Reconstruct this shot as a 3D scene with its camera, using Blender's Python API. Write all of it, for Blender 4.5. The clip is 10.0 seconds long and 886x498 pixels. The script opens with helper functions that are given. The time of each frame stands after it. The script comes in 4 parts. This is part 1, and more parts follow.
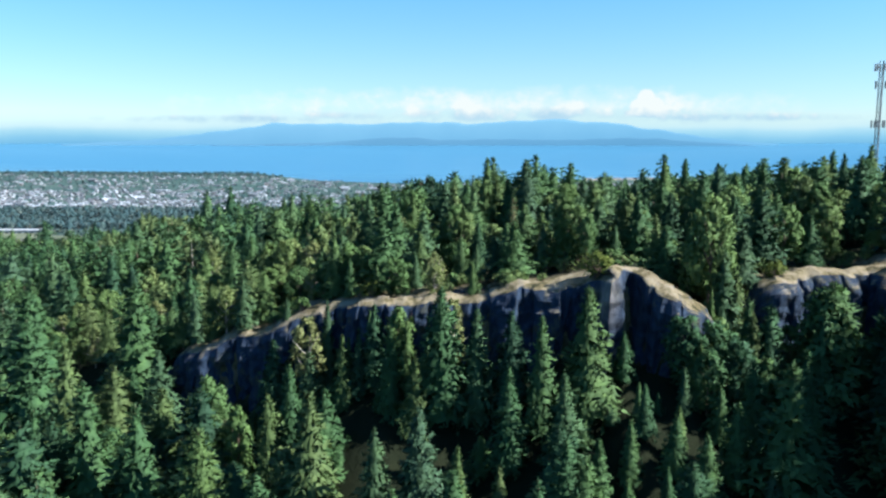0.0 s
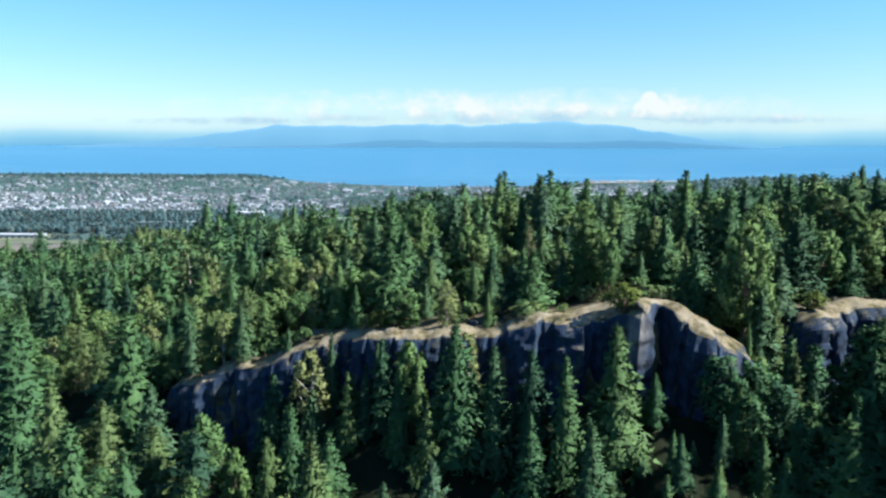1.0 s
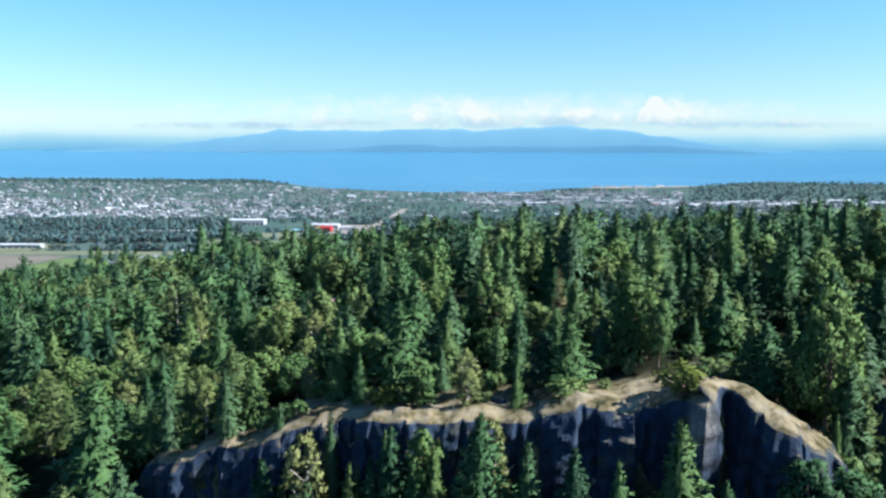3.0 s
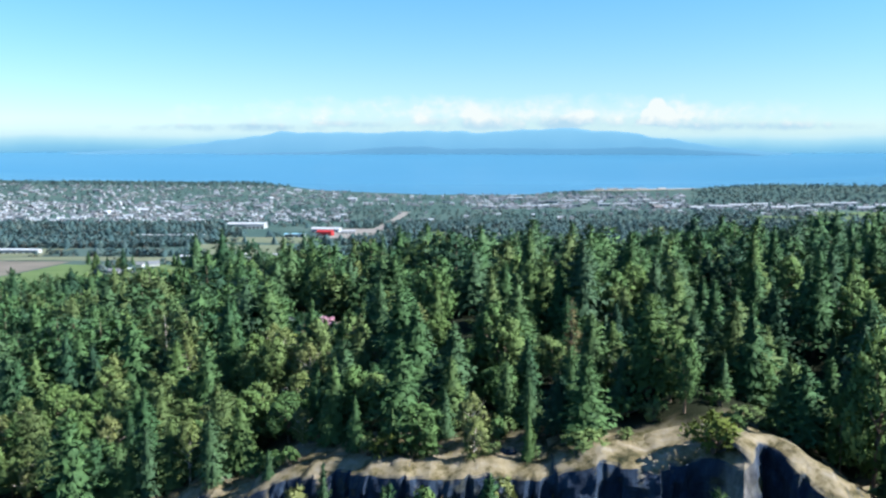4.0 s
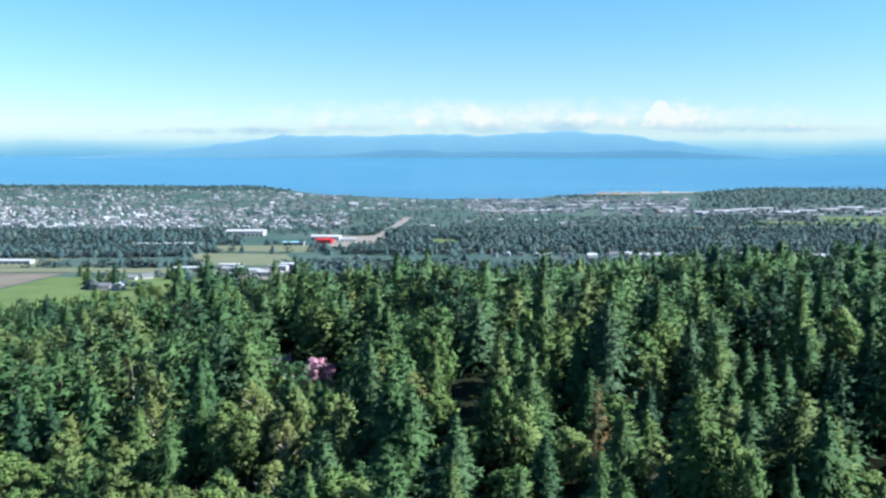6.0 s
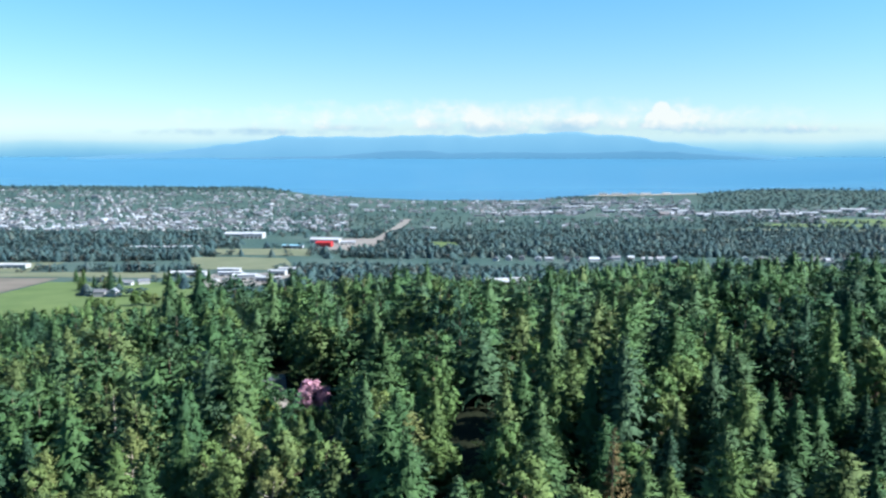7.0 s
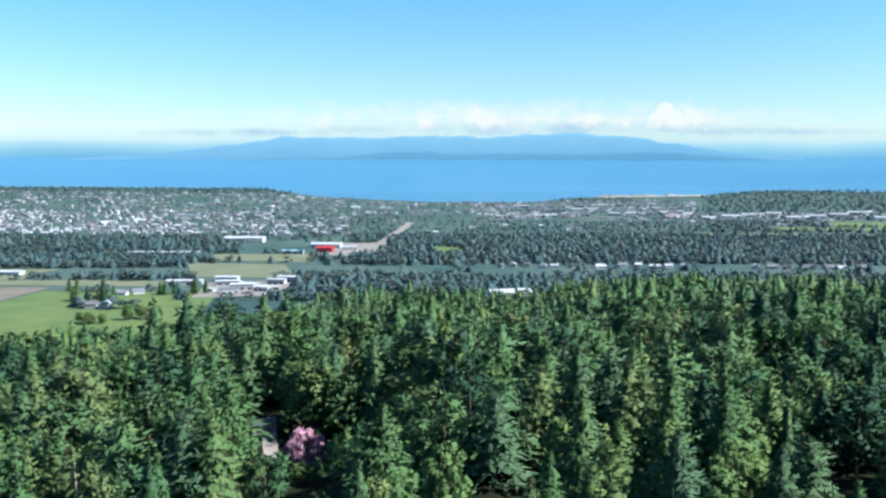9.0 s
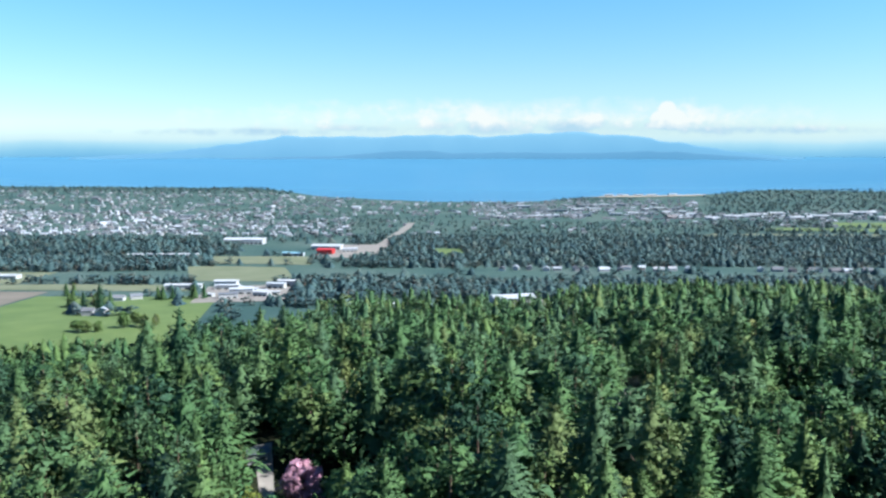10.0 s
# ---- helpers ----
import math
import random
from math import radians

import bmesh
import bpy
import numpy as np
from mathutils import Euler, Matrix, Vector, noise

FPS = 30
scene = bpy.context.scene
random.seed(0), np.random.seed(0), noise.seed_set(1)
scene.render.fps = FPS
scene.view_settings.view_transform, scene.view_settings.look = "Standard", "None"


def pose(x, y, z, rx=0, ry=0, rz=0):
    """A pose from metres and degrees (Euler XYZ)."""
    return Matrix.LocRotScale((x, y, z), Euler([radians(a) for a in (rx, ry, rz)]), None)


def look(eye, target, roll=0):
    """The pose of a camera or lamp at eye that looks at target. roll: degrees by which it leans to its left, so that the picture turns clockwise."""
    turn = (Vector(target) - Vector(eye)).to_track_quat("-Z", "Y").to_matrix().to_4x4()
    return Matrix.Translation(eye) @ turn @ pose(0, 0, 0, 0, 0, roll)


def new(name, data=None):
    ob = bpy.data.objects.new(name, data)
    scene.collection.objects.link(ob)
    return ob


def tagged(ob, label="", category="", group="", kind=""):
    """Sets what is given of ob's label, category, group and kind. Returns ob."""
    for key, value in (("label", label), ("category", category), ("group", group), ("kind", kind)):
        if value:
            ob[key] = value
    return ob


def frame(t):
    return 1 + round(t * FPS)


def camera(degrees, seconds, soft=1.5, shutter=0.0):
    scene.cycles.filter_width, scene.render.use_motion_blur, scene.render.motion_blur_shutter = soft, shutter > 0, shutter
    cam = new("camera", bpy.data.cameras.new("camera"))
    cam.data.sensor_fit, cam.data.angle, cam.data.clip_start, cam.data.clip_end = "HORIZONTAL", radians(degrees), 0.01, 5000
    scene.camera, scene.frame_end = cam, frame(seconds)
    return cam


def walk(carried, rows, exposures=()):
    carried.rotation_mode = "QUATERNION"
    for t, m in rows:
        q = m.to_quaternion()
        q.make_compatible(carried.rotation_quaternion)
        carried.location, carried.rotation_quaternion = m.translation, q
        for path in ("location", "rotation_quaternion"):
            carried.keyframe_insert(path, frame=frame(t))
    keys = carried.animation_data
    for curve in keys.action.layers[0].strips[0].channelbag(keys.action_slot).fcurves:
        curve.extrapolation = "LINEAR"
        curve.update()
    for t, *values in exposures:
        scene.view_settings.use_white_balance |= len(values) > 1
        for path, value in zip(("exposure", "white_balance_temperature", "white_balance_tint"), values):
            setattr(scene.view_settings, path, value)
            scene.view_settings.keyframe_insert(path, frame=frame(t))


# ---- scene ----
cam = camera(58.15, 10.0, soft=2.5)
METRES, EYE, TILT, LEAN, TURN = 100.0, 185.0, -7.905, 0.0, 0.0
ROWS = [
    (0.0, 0.0000, 0.0000, 0.0000, -0.000, 0.000, -0.000),
    (0.5, -0.0108, 0.0585, 0.0261, 0.064, 0.057, -0.040),
    (1.0, -0.0207, 0.1165, 0.0519, 0.157, 0.107, -0.100),
    (1.5, -0.0297, 0.1749, 0.0772, 0.221, 0.150, -0.140),
    (2.0, -0.0362, 0.2342, 0.1015, 0.293, 0.221, -0.160),
    (2.5, -0.0424, 0.2941, 0.1264, 0.357, 0.293, -0.160),
    (4.0, -0.0523, 0.4753, 0.2016, 0.529, 0.457, -0.130),
    (4.5, -0.0522, 0.5356, 0.2286, 0.579, 0.500, -0.120),
    (5.0, -0.0512, 0.5977, 0.2556, 0.621, 0.550, -0.070),
    (5.5, -0.0503, 0.6579, 0.2816, 0.664, 0.579, -0.050),
    (7.0, -0.0519, 0.8334, 0.3596, 0.707, 0.614, -0.100),
    (7.5, -0.0541, 0.8917, 0.3835, 0.743, 0.600, -0.130),
    (8.0, -0.0575, 0.9513, 0.4057, 0.771, 0.600, -0.150),
    (8.5, -0.0622, 1.0105, 0.4299, 0.821, 0.614, -0.170),
    (9.0, -0.0671, 1.0703, 0.4575, 0.864, 0.593, -0.160),
    (9.5, -0.0734, 1.1285, 0.4877, 0.900, 0.557, -0.140),
    (10.0, -0.0780, 1.1875, 0.5182, 0.936, 0.479, -0.130),
]
walk(cam, [(t, pose(0, 0, EYE, TILT, LEAN, TURN) @ pose(METRES * x, METRES * y, METRES * z, 90 + pitch, roll, yaw)) for t, x, y, z, yaw, pitch, roll in ROWS])

# ---- sky and sun ----
SUN_AZ, SUN_EL = 103.0, 42.0          # degrees clockwise from the view's way (+y), and above the horizon
sun_way = Vector((math.sin(radians(SUN_AZ)) * math.cos(radians(SUN_EL)), math.cos(radians(SUN_AZ)) * math.cos(radians(SUN_EL)), math.sin(radians(SUN_EL))))
world = bpy.data.worlds.new("sky")
scene.world = world
world.use_nodes = True
wn, wl = world.node_tree.nodes, world.node_tree.links
sky = wn.new("ShaderNodeTexSky")
sky.sky_type, sky.sun_disc = "NISHITA", False
sky.sun_elevation, sky.sun_rotation = radians(SUN_EL), radians(SUN_AZ)
sky.altitude, sky.air_density, sky.dust_density, sky.ozone_density = 200, 1.0, 0.15, 2.0
grade = wn.new("ShaderNodeMix")
grade.data_type, grade.blend_type = "RGBA", "MULTIPLY"
grade.inputs[0].default_value = 1.0
# pale towards the horizon, cyan higher up
where = wn.new("ShaderNodeTexCoord")
up = wn.new("ShaderNodeSeparateXYZ")
wl.new(where.outputs["Generated"], up.inputs[0])
shift = wn.new("ShaderNodeValToRGB")
shift.color_ramp.elements.new(0.08)
for e, (p, c) in zip(shift.color_ramp.elements, ((0.0, (0.64, 0.81, 1.06)), (0.08, (0.60, 0.85, 1.08)), (0.19, (0.49, 0.94, 1.22)))):
    e.position, e.color = p, (*c, 1)
wl.new(up.outputs[2], shift.inputs[0])
wl.new(shift.outputs[0], grade.inputs[7])
wl.new(sky.outputs[0], grade.inputs[6])
wl.new(grade.outputs[2], wn["Background"].inputs[0])
wn["Background"].inputs[1].default_value = 0.055
scene.view_settings.exposure = 1.63
sun = new("sun", bpy.data.lights.new("sun", "SUN"))
sun.data.energy, sun.data.angle, sun.data.color = 5.0, radians(0.5), (1.0, 0.97, 0.93)
sun.matrix_world = look(sun_way * 400, (0, 0, 0))


# ---- materials ----
def material(name, rough=0.8, spec=0.3):
    m = bpy.data.materials.new(name)
    m.use_nodes = True
    b = m.node_tree.nodes["Principled BSDF"]
    b.inputs["Roughness"].default_value = rough
    b.inputs["Specular IOR Level"].default_value = spec
    return m, m.node_tree.nodes, m.node_tree.links, b


def ramp(nodes, links, fac, stops):
    r = nodes.new("ShaderNodeValToRGB")
    while len(r.color_ramp.elements) < len(stops):
        r.color_ramp.elements.new(0.5)
    for e, (p, c) in zip(r.color_ramp.elements, stops):
        e.position, e.color = p, (*c, 1)
    links.new(fac, r.inputs[0])
    return r.outputs[0]


def noise_fac(nodes, links, scale, detail=4, rough=0.6, stretch=None):
    g = nodes.new("ShaderNodeNewGeometry")
    src = g.outputs["Position"]
    if stretch:
        mp = nodes.new("ShaderNodeMapping")
        mp.inputs["Scale"].default_value = stretch
        links.new(src, mp.inputs[0])
        src = mp.outputs[0]
    n = nodes.new("ShaderNodeTexNoise")
    n.inputs["Scale"].default_value, n.inputs["Detail"].default_value, n.inputs["Roughness"].default_value = scale, detail, rough
    links.new(src, n.inputs["Vector"])
    return n.outputs["Fac"]


def mixed(nodes, links, fac, a, b, blend="MIX"):
    m = nodes.new("ShaderNodeMix")
    m.data_type, m.blend_type = "RGBA", blend
    for value, k in ((fac, 0), (a, 6), (b, 7)):
        if isinstance(value, (int, float)):
            m.inputs[k].default_value = value
        elif isinstance(value, tuple):
            m.inputs[k].default_value = (*value, 1)
        else:
            links.new(value, m.inputs[k])
    return m.outputs[2]


def bump(nodes, links, b, fac, strength, distance):
    n = nodes.new("ShaderNodeBump")
    n.inputs["Strength"].default_value, n.inputs["Distance"].default_value = strength, distance
    links.new(fac, n.inputs["Height"])
    links.new(n.outputs[0], b.inputs["Normal"])


def foliage(name, stops, single, leaf_scale=0.5):
    """Needles or leaves: one tint a tree, with lighter and darker sprays."""
    m, n, l, b = material(name, 0.7, 0.12)
    if single:
        src = n.new("ShaderNodeObjectInfo").outputs["Random"]
    else:
        at = n.new("ShaderNodeAttribute")
        at.attribute_name = "tint"
        src = at.outputs["Fac"]
    base = ramp(n, l, src, stops)
    isl = n.new("ShaderNodeNewGeometry").outputs["Random Per Island"]
    light = ramp(n, l, isl, [(0.0, (0.88, 0.88, 0.9)), (1.0, (1.1, 1.1, 1.07))])
    col = mixed(n, l, 1.0, base, light, "MULTIPLY")
    blot = ramp(n, l, noise_fac(n, l, leaf_scale, 3), [(0.3, (0.7, 0.75, 0.8)), (0.7, (1.25, 1.2, 1.05))])
    col = mixed(n, l, 0.8, col, blot, "MULTIPLY")
    l.new(col, b.inputs["Base Color"])
    t = n.new("ShaderNodeBsdfTranslucent")
    l.new(col, t.inputs["Color"])
    mx = n.new("ShaderNodeMixShader")
    mx.inputs[0].default_value = 0.16
    l.new(b.outputs[0], mx.inputs[1])
    l.new(t.outputs[0], mx.inputs[2])
    l.new(mx.outputs[0], n["Material Output"].inputs[0])
    return m


FIR = [(0.0, (0.019, 0.054, 0.033)), (0.2, (0.034, 0.087, 0.039)), (0.45, (0.050, 0.106, 0.042)), (0.62, (0.041, 0.088, 0.052)), (0.8, (0.064, 0.119, 0.042)), (1.0, (0.074, 0.113, 0.047))]
LEAF = [(0.0, (0.055, 0.112, 0.043)), (0.35, (0.074, 0.139, 0.049)), (0.7, (0.094, 0.149, 0.055)), (1.0, (0.097, 0.146, 0.059))]
# far woods: the blue of distant haze is mixed into the leaf colours
HAZED_WOODS = [(0.0, (0.028, 0.064, 0.078)), (0.4, (0.037, 0.076, 0.086)), (0.75, (0.048, 0.086, 0.090)), (1.0, (0.064, 0.088, 0.088))]
m_fir, m_leaf = foliage("fir_needles", FIR, True), foliage("leaves", LEAF, True)
# a darker copy of the fir needles, used where shade should lie
m_dark = foliage("shade_fir_needles", [(0.0, (0.022, 0.062, 0.034)), (0.6, (0.036, 0.090, 0.040)), (1.0, (0.054, 0.110, 0.042))], True)
m_wood = foliage("wood_needles", FIR, False)
m_far = foliage("hazed_wood_leaves", HAZED_WOODS, False, 0.05)
m_pale = foliage("sparse_spring_leaves", [(0.0, (0.112, 0.163, 0.060)), (1.0, (0.139, 0.163, 0.070))], True)
m_bush = foliage("bush_leaves", [(0.0, (0.075, 0.107, 0.025)), (1.0, (0.090, 0.117, 0.028))], True)
m_rust = foliage("rusty_needles", [(0.0, (0.090, 0.080, 0.042)), (1.0, (0.105, 0.088, 0.045))], True)
m_pink = foliage("pink_blossom", [(0.0, (0.396, 0.228, 0.324)), (1.0, (0.420, 0.258, 0.348))], True)

m_bark, n, l, b = material("bark", 0.9, 0.1)
l.new(ramp(n, l, noise_fac(n, l, 3, 5, 0.6, (1, 1, 0.2)), [(0.3, (0.06, 0.045, 0.035)), (0.7, (0.17, 0.13, 0.10))]), b.inputs["Base Color"])
m_grey_bark, n, l, b = material("weathered_wood", 0.85, 0.1)
l.new(ramp(n, l, noise_fac(n, l, 3, 5, 0.6, (1, 1, 0.2)), [(0.3, (0.22, 0.20, 0.18)), (0.7, (0.42, 0.39, 0.35))]), b.inputs["Base Color"])

# rock: streaked faces coloured blue-black in place of shade, with lichen and moss
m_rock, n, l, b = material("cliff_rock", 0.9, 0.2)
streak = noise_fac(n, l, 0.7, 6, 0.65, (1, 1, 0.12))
shaded_face = ramp(n, l, streak, [(0.25, (0.007, 0.015, 0.032)), (0.5, (0.014, 0.028, 0.055)), (0.82, (0.039, 0.069, 0.110))])
# flatter tops carry lichen, sand and moss, paled to read as sunlit
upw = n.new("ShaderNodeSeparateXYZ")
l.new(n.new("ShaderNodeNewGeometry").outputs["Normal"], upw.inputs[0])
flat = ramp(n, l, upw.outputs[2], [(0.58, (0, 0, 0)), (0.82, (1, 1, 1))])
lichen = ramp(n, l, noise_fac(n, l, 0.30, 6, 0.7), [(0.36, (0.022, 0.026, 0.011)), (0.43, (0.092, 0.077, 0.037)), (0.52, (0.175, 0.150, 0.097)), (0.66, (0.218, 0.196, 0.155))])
moss = ramp(n, l, noise_fac(n, l, 0.22, 5, 0.7), [(0.55, (0, 0, 0)), (0.68, (0.6, 0.6, 0.6))])
pale_strip = n.new("ShaderNodeAttribute")
pale_strip.attribute_name = "pale_strip"
shaded_face = mixed(n, l, pale_strip.outputs["Fac"], shaded_face, ramp(n, l, streak, [(0.3, (0.04, 0.042, 0.045)), (0.62, (0.19, 0.185, 0.175))]))
l.new(mixed(n, l, flat, mixed(n, l, moss, shaded_face, (0.07, 0.07, 0.035)), lichen), b.inputs["Base Color"])
bump(n, l, b, noise_fac(n, l, 1.6, 8, 0.7), 0.8, 0.5)

# ground: forest floor, bare rock and dry grass, and a plain tinted for haze, by place
m_ground, n, l, b = material("ground_cover", 0.95, 0.1)
# forest floor, with the shade under the trees painted in as near-black
shaded_floor_c = ramp(n, l, noise_fac(n, l, 0.15, 6, 0.7), [(0.3, (0.006, 0.010, 0.005)), (0.6, (0.011, 0.015, 0.007)), (0.8, (0.019, 0.020, 0.011))])
rock_c = ramp(n, l, noise_fac(n, l, 0.35, 7, 0.7), [(0.36, (0.022, 0.026, 0.011)), (0.45, (0.088, 0.077, 0.033)), (0.56, (0.175, 0.153, 0.109)), (0.75, (0.132, 0.120, 0.097))])
# blue-green plain: its colour carries the haze of the distance
hazed_plain_c = ramp(n, l, noise_fac(n, l, 0.006, 5, 0.6), [(0.35, (0.023, 0.054, 0.054)), (0.5, (0.036, 0.070, 0.064)), (0.65, (0.052, 0.082, 0.077))])
at = n.new("ShaderNodeAttribute")
at.attribute_name = "rocky"
at2 = n.new("ShaderNodeAttribute")
at2.attribute_name = "plain"
c1 = mixed(n, l, at.outputs["Fac"], shaded_floor_c, rock_c)
l.new(mixed(n, l, at2.outputs["Fac"], c1, hazed_plain_c), b.inputs["Base Color"])
bump(n, l, b, noise_fac(n, l, 0.8, 6, 0.7), 0.6, 0.5)

m_sea, n, l, b = material("sea_water", 0.35, 0.10)
l.new(ramp(n, l, noise_fac(n, l, 0.0012, 4, 0.6, (0.25, 1, 1)), [(0.3, (0.034, 0.128, 0.221)), (0.7, (0.046, 0.146, 0.240))]), b.inputs["Base Color"])
bump(n, l, b, noise_fac(n, l, 0.05, 4, 0.6), 0.2, 0.5)


def painted(name, lo, hi, scale=0.4, rough=0.7):
    m, n, l, b = material(name, rough, 0.3)
    l.new(ramp(n, l, noise_fac(n, l, scale, 5, 0.65), [(0.3, lo), (0.7, hi)]), b.inputs["Base Color"])
    return m


m_field = painted("meadow_grass", (0.046, 0.085, 0.024), (0.076, 0.116, 0.036), 0.03, 0.95)
m_dryfield = painted("dry_field", (0.068, 0.089, 0.051), (0.108, 0.123, 0.081), 0.02, 0.95)
m_brown = painted("ploughed_field", (0.075, 0.072, 0.060), (0.125, 0.112, 0.096), 0.02, 0.95)
m_sand = painted("sand", (0.225, 0.210, 0.175), (0.310, 0.290, 0.250), 0.02, 0.95)
m_gravel = painted("gravel", (0.110, 0.105, 0.100), (0.180, 0.175, 0.165), 0.2, 0.95)
m_white = painted("white_cladding", (0.251, 0.272, 0.289), (0.331, 0.358, 0.373))
m_metal = painted("pale_metal_roof", (0.252, 0.280, 0.305), (0.329, 0.357, 0.386), 0.2, 0.45)
m_red = painted("red_cladding", (0.246, 0.014, 0.018), (0.298, 0.024, 0.027))
m_blue = painted("light_blue_roof", (0.14, 0.30, 0.40), (0.18, 0.36, 0.46))
m_glass = painted("dark_window", (0.02, 0.025, 0.03), (0.05, 0.06, 0.07), 0.5, 0.15)
m_steel = painted("galvanised_steel", (0.093, 0.111, 0.123), (0.130, 0.155, 0.169), 2.0, 0.5)


def tinted(name, stops, single):
    m, n, l, b = material(name, 0.75, 0.3)
    if single:
        src = n.new("ShaderNodeObjectInfo").outputs["Random"]
    else:
        at = n.new("ShaderNodeAttribute")
        at.attribute_name = "tint"
        src = at.outputs["Fac"]
    dirt = ramp(n, l, noise_fac(n, l, 0.5, 4), [(0.3, (0.8, 0.8, 0.8)), (0.7, (1, 1, 1))])
    l.new(mixed(n, l, 1.0, ramp(n, l, src, stops), dirt, "MULTIPLY"), b.inputs["Base Color"])
    return m


# house colours, shifted to blue for the haze over the town
WALLS = [(0.0, (0.328, 0.359, 0.377)), (0.35, (0.184, 0.198, 0.212)), (0.6, (0.250, 0.268, 0.279)), (0.8, (0.381, 0.416, 0.453)), (1.0, (0.158, 0.155, 0.158))]
ROOFS = [(0.0, (0.062, 0.075, 0.090)), (0.3, (0.117, 0.136, 0.164)), (0.55, (0.090, 0.094, 0.107)), (0.75, (0.234, 0.271, 0.312)), (0.9, (0.331, 0.377, 0.426)), (1.0, (0.117, 0.106, 0.107))]
m_wall1, m_roof1 = tinted("house_wall", WALLS, True), tinted("house_roof", ROOFS, True)
m_walls, m_roofs = tinted("town_walls", WALLS, False), tinted("town_roofs", ROOFS, False)

# the far shore across the strait, and cloud: plain distance whose haze and daylight are painted as glow
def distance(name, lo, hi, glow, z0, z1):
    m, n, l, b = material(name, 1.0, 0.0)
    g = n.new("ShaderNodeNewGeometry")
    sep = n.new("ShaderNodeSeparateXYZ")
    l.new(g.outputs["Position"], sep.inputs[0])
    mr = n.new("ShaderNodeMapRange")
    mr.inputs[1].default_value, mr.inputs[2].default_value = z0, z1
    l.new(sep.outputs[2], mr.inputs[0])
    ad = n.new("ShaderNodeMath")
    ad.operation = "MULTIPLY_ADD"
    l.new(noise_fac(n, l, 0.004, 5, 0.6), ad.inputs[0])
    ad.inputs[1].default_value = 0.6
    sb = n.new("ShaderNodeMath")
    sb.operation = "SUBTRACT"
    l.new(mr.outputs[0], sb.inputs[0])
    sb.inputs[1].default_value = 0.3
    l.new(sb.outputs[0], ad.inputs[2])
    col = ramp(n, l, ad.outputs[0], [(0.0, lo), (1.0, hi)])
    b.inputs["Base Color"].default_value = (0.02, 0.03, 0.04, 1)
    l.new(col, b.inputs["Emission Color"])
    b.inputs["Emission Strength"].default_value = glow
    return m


m_isle = distance("hazed_glow_island", (0.050, 0.148, 0.245), (0.080, 0.192, 0.288), 1.0, 133, 285)
m_isle_near = distance("hazed_glow_low_island", (0.038, 0.118, 0.205), (0.046, 0.134, 0.222), 1.0, 133, 230)


# ---- mesh helpers ----
def part(name, bm, mat, parent=None, label=""):
    me = bpy.data.meshes.new(name)
    bm.to_mesh(me)
    bm.free()
    me.materials.append(mat)
    ob = new(name, me)
    ob.parent = parent
    return tagged(ob, label)


def quad_mesh(name, verts, quads, mats, index=None, tint=None, smooth=False, normals=None):
    """A mesh straight from arrays of places and of faces, all with as many corners."""
    verts, quads = np.asarray(verts, np.float32), np.asarray(quads, np.int32)
    me = bpy.data.meshes.new(name)
    me.vertices.add(len(verts))
    me.vertices.foreach_set("co", verts.ravel())
    me.loops.add(quads.size)
    me.loops.foreach_set("vertex_index", quads.ravel())
    me.polygons.add(len(quads))
    me.polygons.foreach_set("loop_start", np.arange(0, quads.size, quads.shape[1], dtype=np.int32))
    for m in mats:
        me.materials.append(m)
    if index is not None:
        me.polygons.foreach_set("material_index", np.asarray(index, np.int32))
    if tint is not None:
        me.attributes.new("tint", "FLOAT", "POINT").data.foreach_set("value", np.asarray(tint, np.float32))
    me.polygons.foreach_set("use_smooth", np.full(len(quads), smooth or normals is not None))
    if normals is not None:
        me.attributes.new("custom_normal", "FLOAT_VECTOR", "POINT").data.foreach_set("vector", np.asarray(normals, np.float32).ravel())
    me.update()
    return me


def obj(name, me, parent=None, label=""):
    ob = new(name, me)
    ob.parent = parent
    return tagged(ob, label)


def grid_quads(nu, nv):
    i = np.arange(nu * nv).reshape(nu, nv)
    return np.stack([i[:-1, :-1], i[1:, :-1], i[1:, 1:], i[:-1, 1:]], -1).reshape(-1, 4)


def box(bm, x0, y0, z0, x1, y1, z1):
    m = Matrix.Translation(((x0 + x1) / 2, (y0 + y1) / 2, (z0 + z1) / 2)) @ Matrix.Diagonal((x1 - x0, y1 - y0, z1 - z0, 1))
    bmesh.ops.create_cube(bm, size=1, matrix=m)


# ---- the lie of the land ----
def sited(x, y, z):
    """From the plan to the ground: stretched and sheared along y to keep each place in the first camera's view."""
    return x + 0 * y, 1.3875 * y - 0.1296 * (z - EYE), EYE + 1.0090 * (z - EYE)


FAR = 0.68                            # the other side of the strait is drawn nearer, at its true bearing, for sight ends at 5 km


def sited_far(x, y, z):
    near = np.maximum(y, 2900)
    f = (2900 + (near - 2900) * 0.22) / near
    x, y, z = sited(x, y, z)
    return x * f, y * f, EYE + (z - EYE) * f


def step(a, b, v):
    t = np.clip((v - a) / (b - a), 0, 1)
    return t * t * (3 - 2 * t)


def wobble(x, y, size, seed=0.0):
    """Smooth unevenness between about -1 and 1."""
    a, b = x / size + seed, y / size - seed * 1.7
    return (np.sin(a * 1.3 + 1.7 * np.sin(b * 0.9)) + np.sin(b * 1.7 + 1.3 * np.sin(a * 1.1 + 2)) + 0.5 * np.sin(2.9 * a - 2.3 * b)) / 2.5


